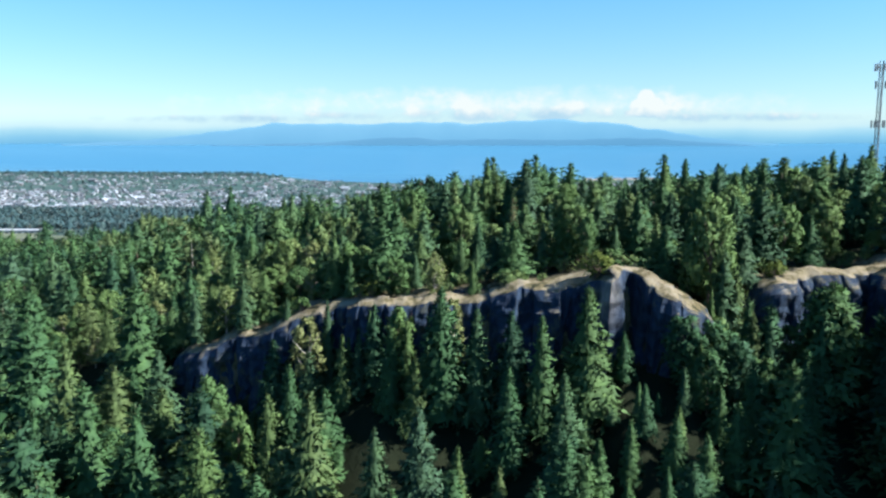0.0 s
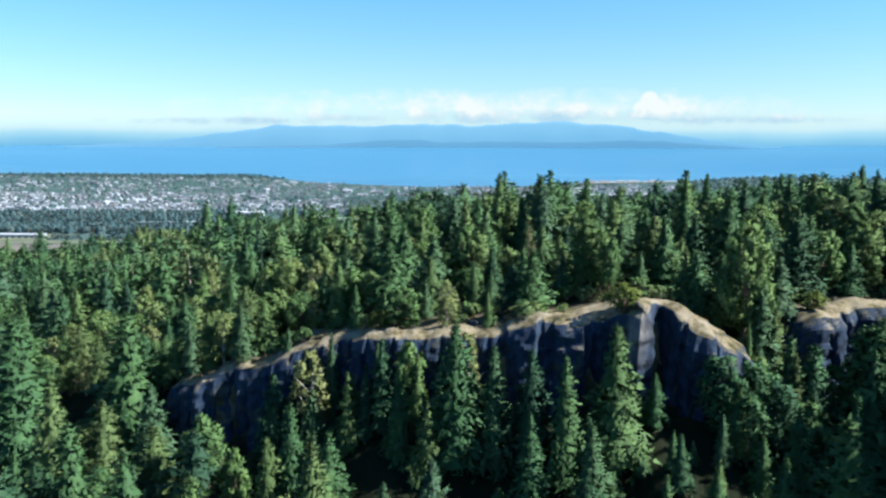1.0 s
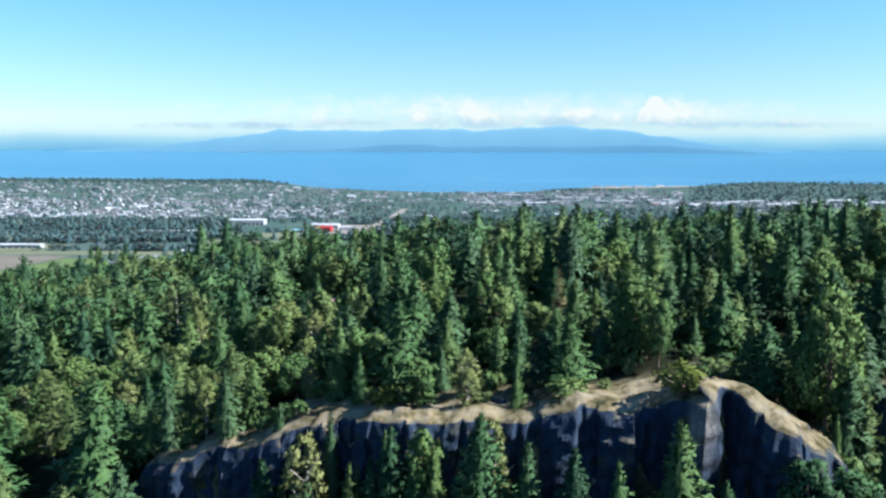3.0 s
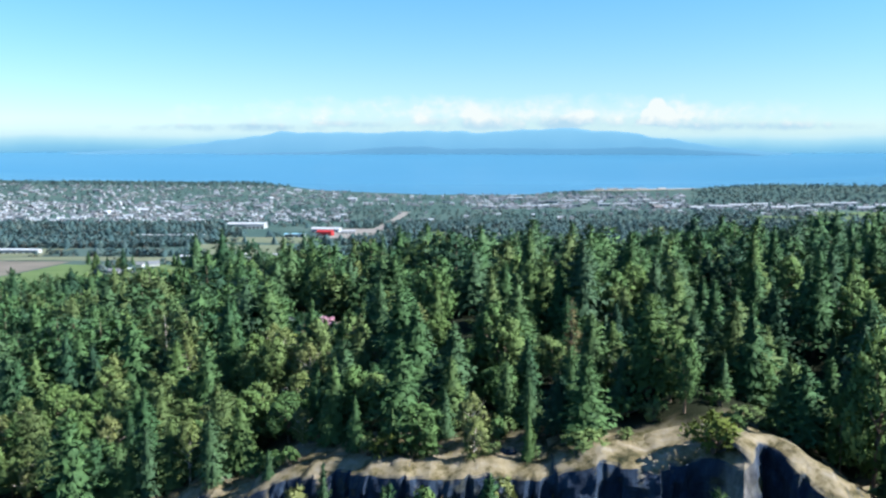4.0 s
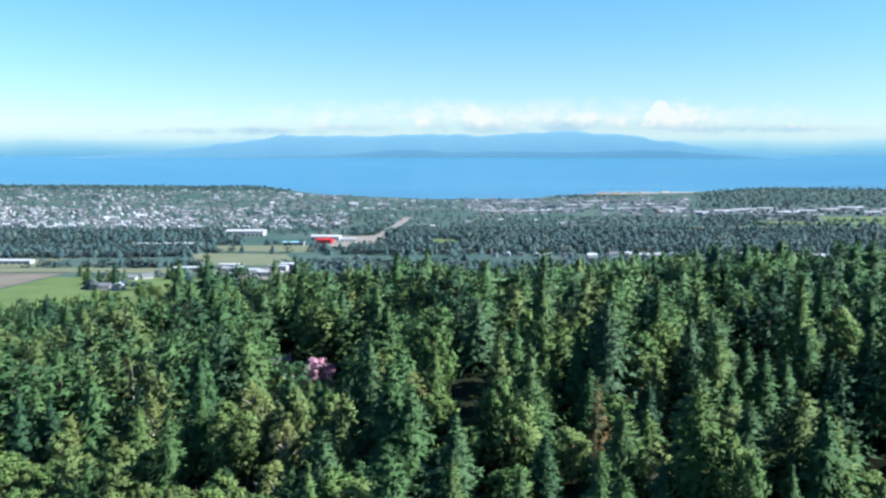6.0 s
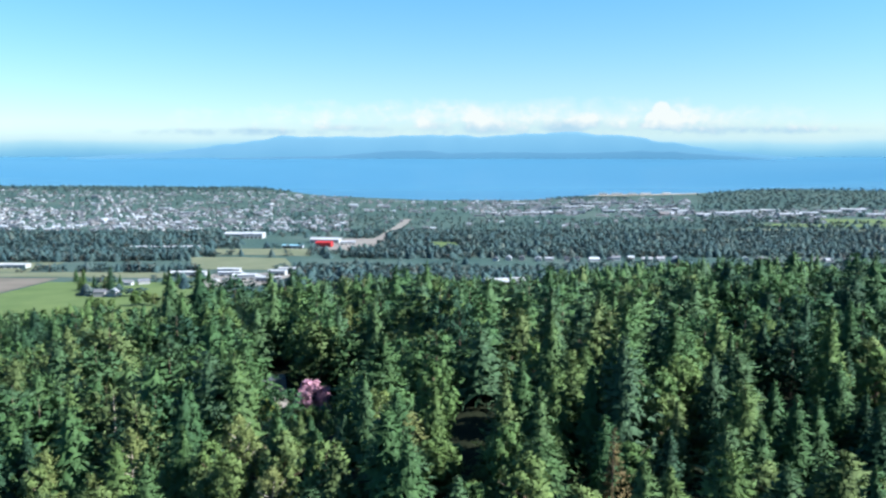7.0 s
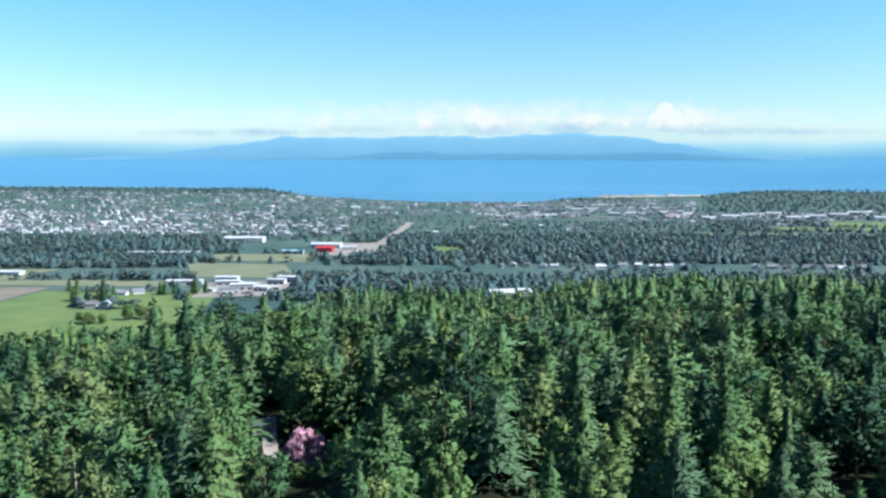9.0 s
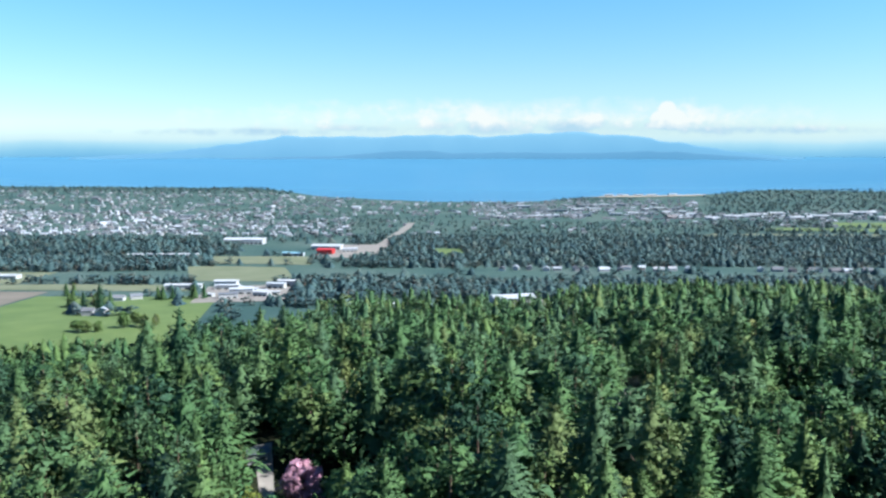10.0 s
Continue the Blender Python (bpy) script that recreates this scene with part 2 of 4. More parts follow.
# past x 86 the brow swings forward: an unseen spur added to cast shade
EDGE_X = (-260, -170, -110, -80, -58, -38, -24, -11, 5, 13, 27, 31, 33, 36, 39, 42, 46, 49, 51, 55, 58, 64, 76, 86, 91, 95, 101, 118, 260)
EDGE_Y = (230, 180, 150, 136, 124, 119, 115.5, 110, 109, 106.5, 105.5, 101.5, 103, 104.5, 102, 100.5, 99.5, 98, 98.5, 107, 111, 107, 110, 111, 100, 70, 40, 15, 5)
EDGE_Z = (98, 112, 119, 128, 137, 144, 150, 152.6, 153.4, 156.2, 157.8, 159, 161, 161, 159.5, 158, 155.3, 153, 151.5, 150, 152, 158, 158.5, 159, 161, 167, 173, 180, 182)


def edge_y(x):
    return np.interp(x, EDGE_X, EDGE_Y) + 0.5 * np.sin(np.asarray(x) * 0.53 + 0.8 * np.sin(np.asarray(x) * 0.21)) + 0.3 * np.sin(np.asarray(x) * 1.9 + 1)


def edge_z(x):
    return np.interp(x, EDGE_X, EDGE_Z) + 0.4 * np.sin(np.asarray(x) * 0.41 + 2) + 0.25 * np.sin(np.asarray(x) * 1.37)


def coast(u):
    return np.interp(u, (-1.2, -0.35, -0.22, -0.05, 0.12, 0.2, 0.3, 0.42, 0.5, 1.2), (2800, 2750, 2500, 2300, 2300, 2450, 2620, 2620, 2850, 2900))


def land(x, y):
    """Height of the bare ground over the sea."""
    x, y = np.asarray(x, float), np.asarray(y, float)
    valley = np.interp(y, (-3000, 0, 300, 500, 700, 870, 1113, 1500, 2200, 3500), (90, 96, 92, 84, 63, 49, 36, 20, 6, 3))
    u = x / np.maximum(y, 300)
    valley = valley + (21 + 5 * step(-0.4, -0.9, u)) * step(-0.20, -0.36, u) * step(1500, 2350, y) + 8 * np.exp(-((u - 0.8) / 0.3) ** 2) * step(1900, 2500, y)
    valley = valley + 2.0 * wobble(x, y, 160, 3) * step(250, 500, y)
    right = step(10, 150, x)
    # the high values below y 101 raise the unseen shading spur
    cap = np.interp(y, (50, 84, 101, 170, 200, 235, 290, 370, 450, 540, 640), (186, 180, 161, 159, 152, 136, 124, 103, 86, 74, 60))
    cap = cap + right * np.interp(y, (90, 180, 240, 300, 400, 560, 700), (2, 2, 5, 12, 22, 20, 0)) - 6 * step(-60, -170, x) * step(240, 200, y)
    cap = cap - 14 * step(5, -45, x) * step(145, 195, y) * step(310, 250, y)
    cap = cap + step(-150, -112, x) * (1 - 0.35 * step(0, 50, x)) * np.interp(y, (205, 222, 245, 262, 275, 296, 340, 400), (0, 5, 12, 14, 12.5, 9.5, 3, 0)) + 5 * np.exp(-((x + 105) / 25) ** 2 - ((y - 228) / 15) ** 2)
    cap = cap - 6 * np.exp(-((x + 50) / 14) ** 2 - ((y - 224) / 12) ** 2)                # the hollow with the clearing
    ye, ze = edge_y(x), edge_z(x)
    back = y - ye
    left = step(-50, -130, x)
    bank = step(-58, -80, x)
    top = ze + 0.05 * np.clip(back, 0, 60) + left * 0.16 * np.clip(back, 0, 60)
    hill = np.minimum(top, cap) - 1.5 * np.exp(-((np.minimum(top, cap) - np.maximum(top, cap)) / 6) ** 2)
    hill = hill + 0.9 * wobble(x, y, 17, 1) * step(6, 22, back)
    hill = hill - np.clip(np.abs(x) - 320, 0, 800) * 0.16
    foot = ze - 16 + 12 * bank - (0.62 - 0.27 * bank) * np.clip(-back - 3, 0, 45) - 0.15 * np.clip(-back - 48, 0, 300) + 1.5 * wobble(x, y, 13, 2)
    hill = np.where(back > 2.0, hill, foot + (hill - foot) * step(-2.0, 2.0, back))
    z = np.maximum(valley, hill)
    z = np.where(y > 720, valley, z)
    shore = coast(x / np.maximum(y, 1500))
    return z - (z + 6) * step(-25, 60, y - shore) * (y > 1500)


def axis(*spans):
    return np.unique(np.concatenate([np.arange(a, b, s) for a, b, s in spans]))


xs = axis((-4000, -1000, 150), (-1000, -400, 40), (-400, -180, 10), (-180, 180, 3), (180, 400, 10), (400, 1000, 40), (1000, 4001, 150))
ys = axis((-3000, -400, 200), (-400, 60, 20), (60, 90, 6), (90, 190, 2), (190, 330, 5), (330, 800, 15), (800, 2200, 40), (2200, 3000, 20), (3000, 3600, 100))
gx, gy = np.meshgrid(xs, ys, indexing="ij")
gz = land(gx, gy)
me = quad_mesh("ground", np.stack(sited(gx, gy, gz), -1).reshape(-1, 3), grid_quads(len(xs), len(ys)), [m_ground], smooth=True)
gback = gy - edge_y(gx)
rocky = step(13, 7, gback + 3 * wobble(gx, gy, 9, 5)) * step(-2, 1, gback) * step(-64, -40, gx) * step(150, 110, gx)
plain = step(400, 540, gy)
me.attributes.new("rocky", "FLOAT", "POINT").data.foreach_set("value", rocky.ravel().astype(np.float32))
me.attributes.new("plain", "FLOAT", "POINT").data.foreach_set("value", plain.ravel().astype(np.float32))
ground = tagged(obj("ground", me), "wooded hill above a coastal plain, forest floor coloured dark for shade", "ground", kind="structure")

# the sea; its far part is bent up to fit the camera's horizon, for sight ends at 5 km
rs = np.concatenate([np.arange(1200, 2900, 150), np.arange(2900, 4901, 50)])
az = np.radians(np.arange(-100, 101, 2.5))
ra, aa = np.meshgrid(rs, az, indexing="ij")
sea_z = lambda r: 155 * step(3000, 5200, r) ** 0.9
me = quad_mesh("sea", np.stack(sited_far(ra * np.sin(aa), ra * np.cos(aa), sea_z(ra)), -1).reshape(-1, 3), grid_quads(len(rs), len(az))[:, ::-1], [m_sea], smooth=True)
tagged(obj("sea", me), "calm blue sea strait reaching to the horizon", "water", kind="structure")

# ---- the cliff ----
def cliff_mesh(name, x0, x1, seed):
    """A rounded lip, then a fluted face down to the scree, along the brow from x0 to x1."""
    nu, nv = int((x1 - x0) / 0.45), 56
    xx = np.linspace(x0, x1, nu)
    fine = np.arange(x0 - 6, x1 + 6, 0.5)
    k = np.hanning(9) / np.hanning(9).sum()
    ey = np.interp(xx, fine, np.convolve(np.pad(edge_y(fine), 4, "edge"), k, "valid"))
    ez = np.interp(xx, fine, np.convolve(np.pad(edge_z(fine), 4, "edge"), k, "valid"))
    dy = np.gradient(ey, xx)
    nx, ny = dy / np.hypot(1, dy), -1 / np.hypot(1, dy)
    ends = step(0, 5, xx - x0) * step(0, 5, x1 - xx)
    v = np.linspace(0, 1, nv)
    out = np.interp(v, (0, 0.22, 0.32, 0.40, 0.7, 1.0), (-9, -2.2, 0.2, 1.2, 1.6, 4.0))
    down = np.interp(v, (0, 0.22, 0.32, 0.40, 0.7, 1.0), (-0.6, -0.25, 0.5, 2.4, 12, 25))
    X, V = np.meshgrid(xx, v, indexing="ij")
    nose = np.exp(-((X - 43.5) / 5.0) ** 2)                             # the headland slopes off more gently
    O = out + nose * np.interp(v, (0, 0.15, 0.4, 1.0), (0, 0.5, 2.2, 0.5))
    D = down + nose * np.interp(v, (0, 0.1, 0.3, 0.42, 0.7, 1.0), (0, 0.3, 1.2, 2.4, 1.5, 0))
    face = step(0.22, 0.45, V)
    S = np.cumsum(np.hypot(1, dy)) * (xx[1] - xx[0])
    S = S[:, None] + 0 * V
    joint = np.cumsum(np.random.default_rng(int(seed * 7)).uniform(1.6, 5.0, 80))
    col = np.searchsorted(joint, S + 0.5 * wobble(S, D, 5, seed))
    ledge = np.floor((D + 1.2 * wobble(S, D, 6, seed + 3)) / 5.2).astype(int)
    table = np.random.default_rng(int(seed * 13)).uniform(-1, 1, (100, 12))
    block = 0.9 * table[col, 0] + 0.15 * table[col, np.clip(ledge + 2, 0, 11)]
    flute = block + 0.7 * wobble(S, D * 0.25, 5.5, seed) + 0.75 * wobble(S, D * 0.35, 2.1, seed + 4) + 0.35 * wobble(S, D, 0.9, seed + 8)
    crack = -1.0 * np.exp(-(((S + 0.6 * wobble(S, D, 4, seed) + 1.5 * seed) % 9.3) - 4.6) ** 2 / 0.18)
    rib = 1.3 * np.exp(-((X - 31.2) / 1.2) ** 2) - 1.9 * np.exp(-((X - 35.6) / 2.2) ** 2)
    O = O + face * (flute + crack + rib)
    top = 1 - face
    Z = ez[:, None] - D + top * (0.28 * wobble(X, O, 2.6, seed) + 0.15 * wobble(X, O, 1.1, seed + 1) + 0.35) * step(0, 0.08, V) - 4 * (1 - ends)[:, None]
    # ground behind the brow, so that the slab beds into it
    PX, PY = X + nx[:, None] * O, ey[:, None] + ny[:, None] * O
    zl = land(PX, PY)
    Z = np.where(V < 0.23, np.maximum(Z * 0 + zl + 0.35 * wobble(PX, PY, 3.1, seed) + 0.1, zl - 0.5) * (1 - step(0.1, 0.23, V)) + Z * step(0.1, 0.23, V), Z)
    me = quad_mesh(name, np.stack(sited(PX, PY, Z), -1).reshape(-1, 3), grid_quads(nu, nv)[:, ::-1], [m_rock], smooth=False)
    pale_strip = np.exp(-((X - 31.0 - 0.9 * wobble(X * 0.3, D, 3.4, seed)) / (1.3 - 0.07 * D + 0.4 * wobble(X, D, 2.3, 7))) ** 2) * step(11, 3, D)      # a pale strip down the rib, fading out lower down
    me.attributes.new("pale_strip", "FLOAT", "POINT").data.foreach_set("value", pale_strip.ravel().astype(np.float32))
    return me


tagged(obj("cliff", cliff_mesh("cliff", -66, 55.5, 1.0)), "rock cliff coloured blue-black for shade, with lichen brow paled as sunlit", "cliff", kind="structure")
tagged(obj("cliff", cliff_mesh("cliff", 57.5, 91, 6.0)), "rock cliff coloured dark for shade, with mossy brow paled as sunlit", "cliff", kind="structure")


def boulder(x, y, size, seed):
    rng = np.random.default_rng(seed)
    bm = bmesh.new()
    bmesh.ops.create_icosphere(bm, subdivisions=3, radius=size)
    s = rng.uniform(0.7, 1.3, 3)
    for v in bm.verts:
        d = 1 + 0.35 * noise.noise(v.co / size * 1.1 + Vector((seed * 3.1, 0, 0))) + 0.12 * noise.noise(v.co / size * 3.5)
        v.co = Vector((v.co.x * s[0], v.co.y * s[1], v.co.z * 0.62 * s[2])) * d
    ob = part("boulder", bm, m_rock)
    ob.matrix_world = pose(*sited(x, y, float(land(x, y)) + size * 0.25), 0, 0, rng.uniform(0, 360))
    return tagged(ob, "weathered grey boulder resting on the cliff top", "boulder", "boulders on the brow")


for i, (bx, bs) in enumerate(((-8, 1.0), (3.5, 1.4), (8, 0.9), (33, 1.2), (40, 1.5), (45, 1.1), (62, 1.0), (68, 1.3), (82, 0.9), (-20, 0.8), (-44, 0.9))):
    boulder(bx, float(edge_y(bx)) + 3.5 + (i * 37 % 5), bs, i + 1)

# ---- across the strait ----
def far_ridge(name, px, pz, r, depth, mat, label, rough=6.0):
    """A ridge of hills along bearings (x over y), with spurs, standing on the far water."""
    us = np.linspace(px[0], px[-1], 160)
    ds = np.linspace(-1, 1, 13)
    U, Dd = np.meshgrid(us, ds, indexing="ij")
    crest = np.interp(U, px, pz)
    h = crest * (1 - np.abs(Dd) ** 1.3) * (1 + 0.10 * wobble(U * 900, Dd * 60, 40, 2) * (np.abs(Dd) < 0.99)) + rough * wobble(U * 4000, Dd * 50, 42, 1) * np.clip(crest / 60, 0, 1) * (1 - np.abs(Dd))
    rr = r + Dd * depth
    c = 1 / np.hypot(1, U)
    P = np.stack(sited_far(rr * U * c, rr * c, sea_z(rr) - 2 + np.maximum(h, 0)), -1)
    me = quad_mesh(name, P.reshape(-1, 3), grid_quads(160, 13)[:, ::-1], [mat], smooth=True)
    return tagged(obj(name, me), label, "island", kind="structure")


far_ridge("backdrop_island", (-0.66, -0.5, -0.42, -0.34, -0.30, -0.2, -0.1, 0.0, 0.1, 0.2, 0.285, 0.30, 0.34, 0.36, 0.43, 0.5, 0.58), (6, 40, 80, 125, 158, 164, 162, 174, 178, 184, 184, 172, 128, 112, 66, 34, 6), 4740, 60, m_isle, "mountainous island across the strait, blue haze painted in as glow")
far_ridge("backdrop_low_island", (-0.4, -0.2, -0.12, -0.05, 0.0, 0.06, 0.2, 0.3, 0.36, 0.42, 0.5, 0.545), (4, 22, 55, 60, 40, 52, 40, 62, 54, 34, 18, 2), 4640, 40, m_isle_near, "lower island in front of the mountains, darker blue painted as glow", 4.0)


def sky_band(name, r, z0, z1, build, label):
    aa = np.radians(np.linspace(-70, 70, 90))
    zz = np.array([z0, (z0 + z1) / 2, z1])
    A2, Z2 = np.meshgrid(aa, zz, indexing="ij")
    me = quad_mesh(name, np.stack(sited_far(r * np.sin(A2), r * np.cos(A2), Z2), -1).reshape(-1, 3), grid_quads(90, 3), [build], smooth=True)
    ob = tagged(obj(name, me), label, "sky", kind="structure")
    ob.visible_shadow = False
    return ob


# a plain glowing band, fading upward, that paints haze over the far mainland
m_haze, n, l, b = material("far_haze_glow", 1, 0)
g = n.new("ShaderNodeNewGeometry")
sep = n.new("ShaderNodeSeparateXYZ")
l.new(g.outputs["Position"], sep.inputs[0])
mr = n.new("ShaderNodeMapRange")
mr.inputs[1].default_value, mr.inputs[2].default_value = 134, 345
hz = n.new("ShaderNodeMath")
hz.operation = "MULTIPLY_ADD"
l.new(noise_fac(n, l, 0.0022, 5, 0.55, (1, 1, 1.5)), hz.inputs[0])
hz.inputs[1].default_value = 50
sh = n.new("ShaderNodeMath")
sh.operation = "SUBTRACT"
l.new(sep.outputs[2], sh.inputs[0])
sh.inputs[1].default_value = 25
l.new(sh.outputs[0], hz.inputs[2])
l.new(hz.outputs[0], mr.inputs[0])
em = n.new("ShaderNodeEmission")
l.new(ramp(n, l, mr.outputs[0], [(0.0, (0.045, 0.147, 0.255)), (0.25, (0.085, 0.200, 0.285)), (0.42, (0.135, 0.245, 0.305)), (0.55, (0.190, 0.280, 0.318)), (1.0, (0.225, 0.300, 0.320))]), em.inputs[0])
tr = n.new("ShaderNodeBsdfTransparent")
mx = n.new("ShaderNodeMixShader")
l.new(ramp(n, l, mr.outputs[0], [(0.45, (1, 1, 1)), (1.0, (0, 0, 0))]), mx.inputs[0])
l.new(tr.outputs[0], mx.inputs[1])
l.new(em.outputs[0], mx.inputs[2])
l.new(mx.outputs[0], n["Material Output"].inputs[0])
sky_band("backdrop_haze", 4905, 60, 430, m_haze, "glowing backdrop band painted as pale blue haze over the mainland")

# a bank of small clouds over the island, glowing, their shade painted in by height
m_cloud, n, l, b = material("cloud", 1, 0)
g = n.new("ShaderNodeNewGeometry")
sep = n.new("ShaderNodeSeparateXYZ")
l.new(g.outputs["Position"], sep.inputs[0])


def m2(op, a, bb, c=None):
    q = n.new("ShaderNodeMath")
    q.operation = op
    for k, value in enumerate((a, bb, c)):
        if value is None:
            continue
        if isinstance(value, (int, float)):
            q.inputs[k].default_value = value
        else:
            l.new(value, q.inputs[k])
    return q.outputs[0]


across = m2("DIVIDE", sep.outputs[0], FAR)
high = m2("ADD", m2("DIVIDE", m2("SUBTRACT", sep.outputs[2], EYE), FAR), EYE)
puff = noise_fac(n, l, 0.011, 5, 0.55, (1, 1, 1.2))
billow = noise_fac(n, l, 0.0036, 5, 0.55, (1, 1, 2.2))
dens = None
# middle (across, up), half size and weight of each heap, in metres on the band
HEAPS = ((1620, 445, 100, 80, 1.7), (1665, 505, 80, 90, 1.9), (1730, 450, 95, 75, 1.7), (1560, 395, 90, 32, 0.9), (1680, 385, 160, 38, 0.9),
         (900, 395, 290, 90, 0.95), (1070, 435, 190, 95, 1.0), (250, 385, 320, 80, 0.9), (170, 440, 170, 80, 0.95), (-160, 395, 260, 55, 0.6), (-250, 425, 100, 45, 0.65), (-800, 380, 420, 42, 0.6), (-1750, 345, 800, 38, 0.5), (2400, 360, 800, 40, 0.5), (500, 400, 900, 70, 0.35), (500, 450, 2200, 140, 0.5))
for cx, cz, wx, wz, gain in HEAPS:
    ex = m2("POWER", m2("DIVIDE", m2("SUBTRACT", across, cx), wx), 2)
    ez = m2("POWER", m2("DIVIDE", m2("SUBTRACT", high, cz), wz), 2)
    f = m2("MAXIMUM", m2("MULTIPLY", m2("SUBTRACT", 1.0, m2("ADD", ex, ez)), gain), -1.2)
    dens = f if dens is None else m2("SMOOTH_MAX", dens, f, 0.25)
field = m2("ADD", dens, m2("MULTIPLY_ADD", puff, 1.5, m2("MULTIPLY_ADD", billow, 1.3, -1.15)))
alpha = ramp(n, l, field, [(0.0, (0, 0, 0)), (0.4, (0.22, 0.22, 0.22)), (0.9, (0.92, 0.92, 0.92))])
shade = m2("MULTIPLY_ADD", m2("SUBTRACT", high, 370), 0.009, m2("MULTIPLY_ADD", puff, 1.6, -0.6))
em = n.new("ShaderNodeEmission")
l.new(ramp(n, l, shade, [(0.1, (0.150, 0.230, 0.290)), (0.8, (0.300, 0.320, 0.320))]), em.inputs[0])
mx = n.new("ShaderNodeMixShader")
l.new(alpha, mx.inputs[0])
l.new(n.new("ShaderNodeBsdfTransparent").outputs[0], mx.inputs[1])
l.new(em.outputs[0], mx.inputs[2])
l.new(mx.outputs[0], n["Material Output"].inputs[0])
sky_band("backdrop_cloud", 4880, 250, 800, m_cloud, "glowing band of low cumulus clouds with painted shade, over the far island")


# ---- trees ----
def trunk_arrays(h, r, lean=0.0, sides=6, rings=5):
    a = np.arange(sides) * 2 * math.pi / sides
    vs = []
    for i in range(rings):
        f = i / (rings - 1)
        rad = r * (1 - f) ** 0.8 + 0.03
        vs.append(np.stack([rad * np.cos(a) + lean * h * f * f, rad * np.sin(a), np.full(sides, h * f - 0.6 * (1 - f))], -1))
    N = np.tile(np.stack([np.cos(a), np.sin(a), np.zeros(sides)], -1), (rings, 1))
    i = np.arange(sides)
    q = [np.stack([k * sides + i, k * sides + (i + 1) % sides, (k + 1) * sides + (i + 1) % sides, (k + 1) * sides + i], -1) for k in range(rings - 1)]
    q = np.concatenate(q)
    return np.concatenate(vs), np.concatenate([q[:, (0, 1, 2)], q[:, (0, 2, 3)]]), N


def tufts(P, D, L, W, rng, out):
    """A pointed tuft of needles or leaves at each place P along D; out: which way the crown's surface looks there."""
    D = D / (np.linalg.norm(D, axis=1, keepdims=True) + 1e-9)
    S = np.cross(D, np.array([0, 0, 1.0]) + rng.normal(0, 0.7, P.shape))
    S /= np.linalg.norm(S, axis=1, keepdims=True) + 1e-9
    L, W = L[:, None], W[:, None]
    v = np.stack([P - 0.3 * D * L - S * W, P - 0.3 * D * L + S * W, P + 0.7 * D * L], 1)
    face = np.cross(v[:, 1] - v[:, 0], v[:, 2] - v[:, 0])
    face /= np.linalg.norm(face, axis=1, keepdims=True) + 1e-9
    back = (face * out).sum(1) < 0
    v[back] = v[back][:, ::-1]
    face[back] *= -1
    N = out / (np.linalg.norm(out, axis=1, keepdims=True) + 1e-9) + 0.22 * face + rng.normal(0, 0.08, P.shape)
    N /= np.linalg.norm(N, axis=1, keepdims=True) + 1e-9
    return v.reshape(-1, 3), np.arange(len(P) * 3).reshape(-1, 3), np.repeat(N, 3, axis=0)


def fir_crown(seed, h=20.0, r=3.4, boughs=60, each=36, bare=0.16, ragged=0.25, size=1.0, blunt=0.75):
    """Clumped boughs, shorter towards the tip, each a mass of needle tufts that droops a little at its end."""
    rng = np.random.default_rng(seed)
    f = np.sort((np.arange(boughs) + rng.uniform(0, 1, boughs)) / boughs)
    z = h * (bare + (0.97 - bare) * f)
    lop = 1 + 0.2 * np.sin(np.arange(boughs) * 2.4 + seed)
    L = (r * (1 - f) ** blunt * np.clip(0.5 + 2.6 * f, 0, 1) * rng.uniform(1 - ragged * 1.7, 1 + ragged, boughs) + 0.3) * lop
    a = np.arange(boughs) * 2.39996 + rng.normal(0, 0.35, boughs)
    slope = np.interp(f, (0, 0.5, 0.85, 1), (-0.30, -0.08, 0.25, 0.9)) + rng.normal(0, 0.12, boughs)
    share = np.maximum(1, np.round(each * (0.35 + 0.65 * L / L.max()))).astype(int)
    k = np.repeat(np.arange(boughs), share)
    n_all = len(k)
    t = rng.uniform(0.12, 1.0, n_all) ** 0.7
    w = rng.uniform(-1, 1, n_all)
    aa, LL, sl = a[k], L[k], slope[k]
    d = np.stack([np.cos(aa), np.sin(aa), sl], -1)
    lat = np.stack([-np.sin(aa), np.cos(aa), np.zeros(n_all)], -1)
    P = d * (LL * t)[:, None] + lat * (w * LL * 0.42 * (1.15 - 0.6 * t))[:, None]
    P[:, 2] += z[k] - 0.16 * LL * t * t + rng.normal(0, 0.07, n_all) * LL
    D = d * 0.8 + lat * (w * 0.9)[:, None] + rng.normal(0, 0.4, P.shape) + np.array([0, 0, -0.05])
    out = d * np.array([1, 1, 0]) + lat * (w * 0.5)[:, None] + np.stack([np.zeros(n_all), np.zeros(n_all), 0.15 + 0.65 * t], -1)
    ln = size * (0.085 * LL + 0.58) * rng.uniform(0.7, 1.35, n_all)
    tip = max(3, each // 4)
    b = np.arange(tip) * 2.4
    P = np.concatenate([P, np.stack([0 * b, 0 * b, np.linspace(h * 0.93, h * 0.99, tip)], -1)])
    D = np.concatenate([D, np.stack([np.cos(b) * 0.5, np.sin(b) * 0.5, 1.3 + 0 * b], -1)])
    out = np.concatenate([out, np.stack([np.cos(b), np.sin(b), 0.5 + 0 * b], -1)])
    ln = np.concatenate([ln, np.full(tip, 0.75 * size)])
    return tufts(P, D, ln, ln * rng.uniform(0.17, 0.28, len(ln)), rng, out)


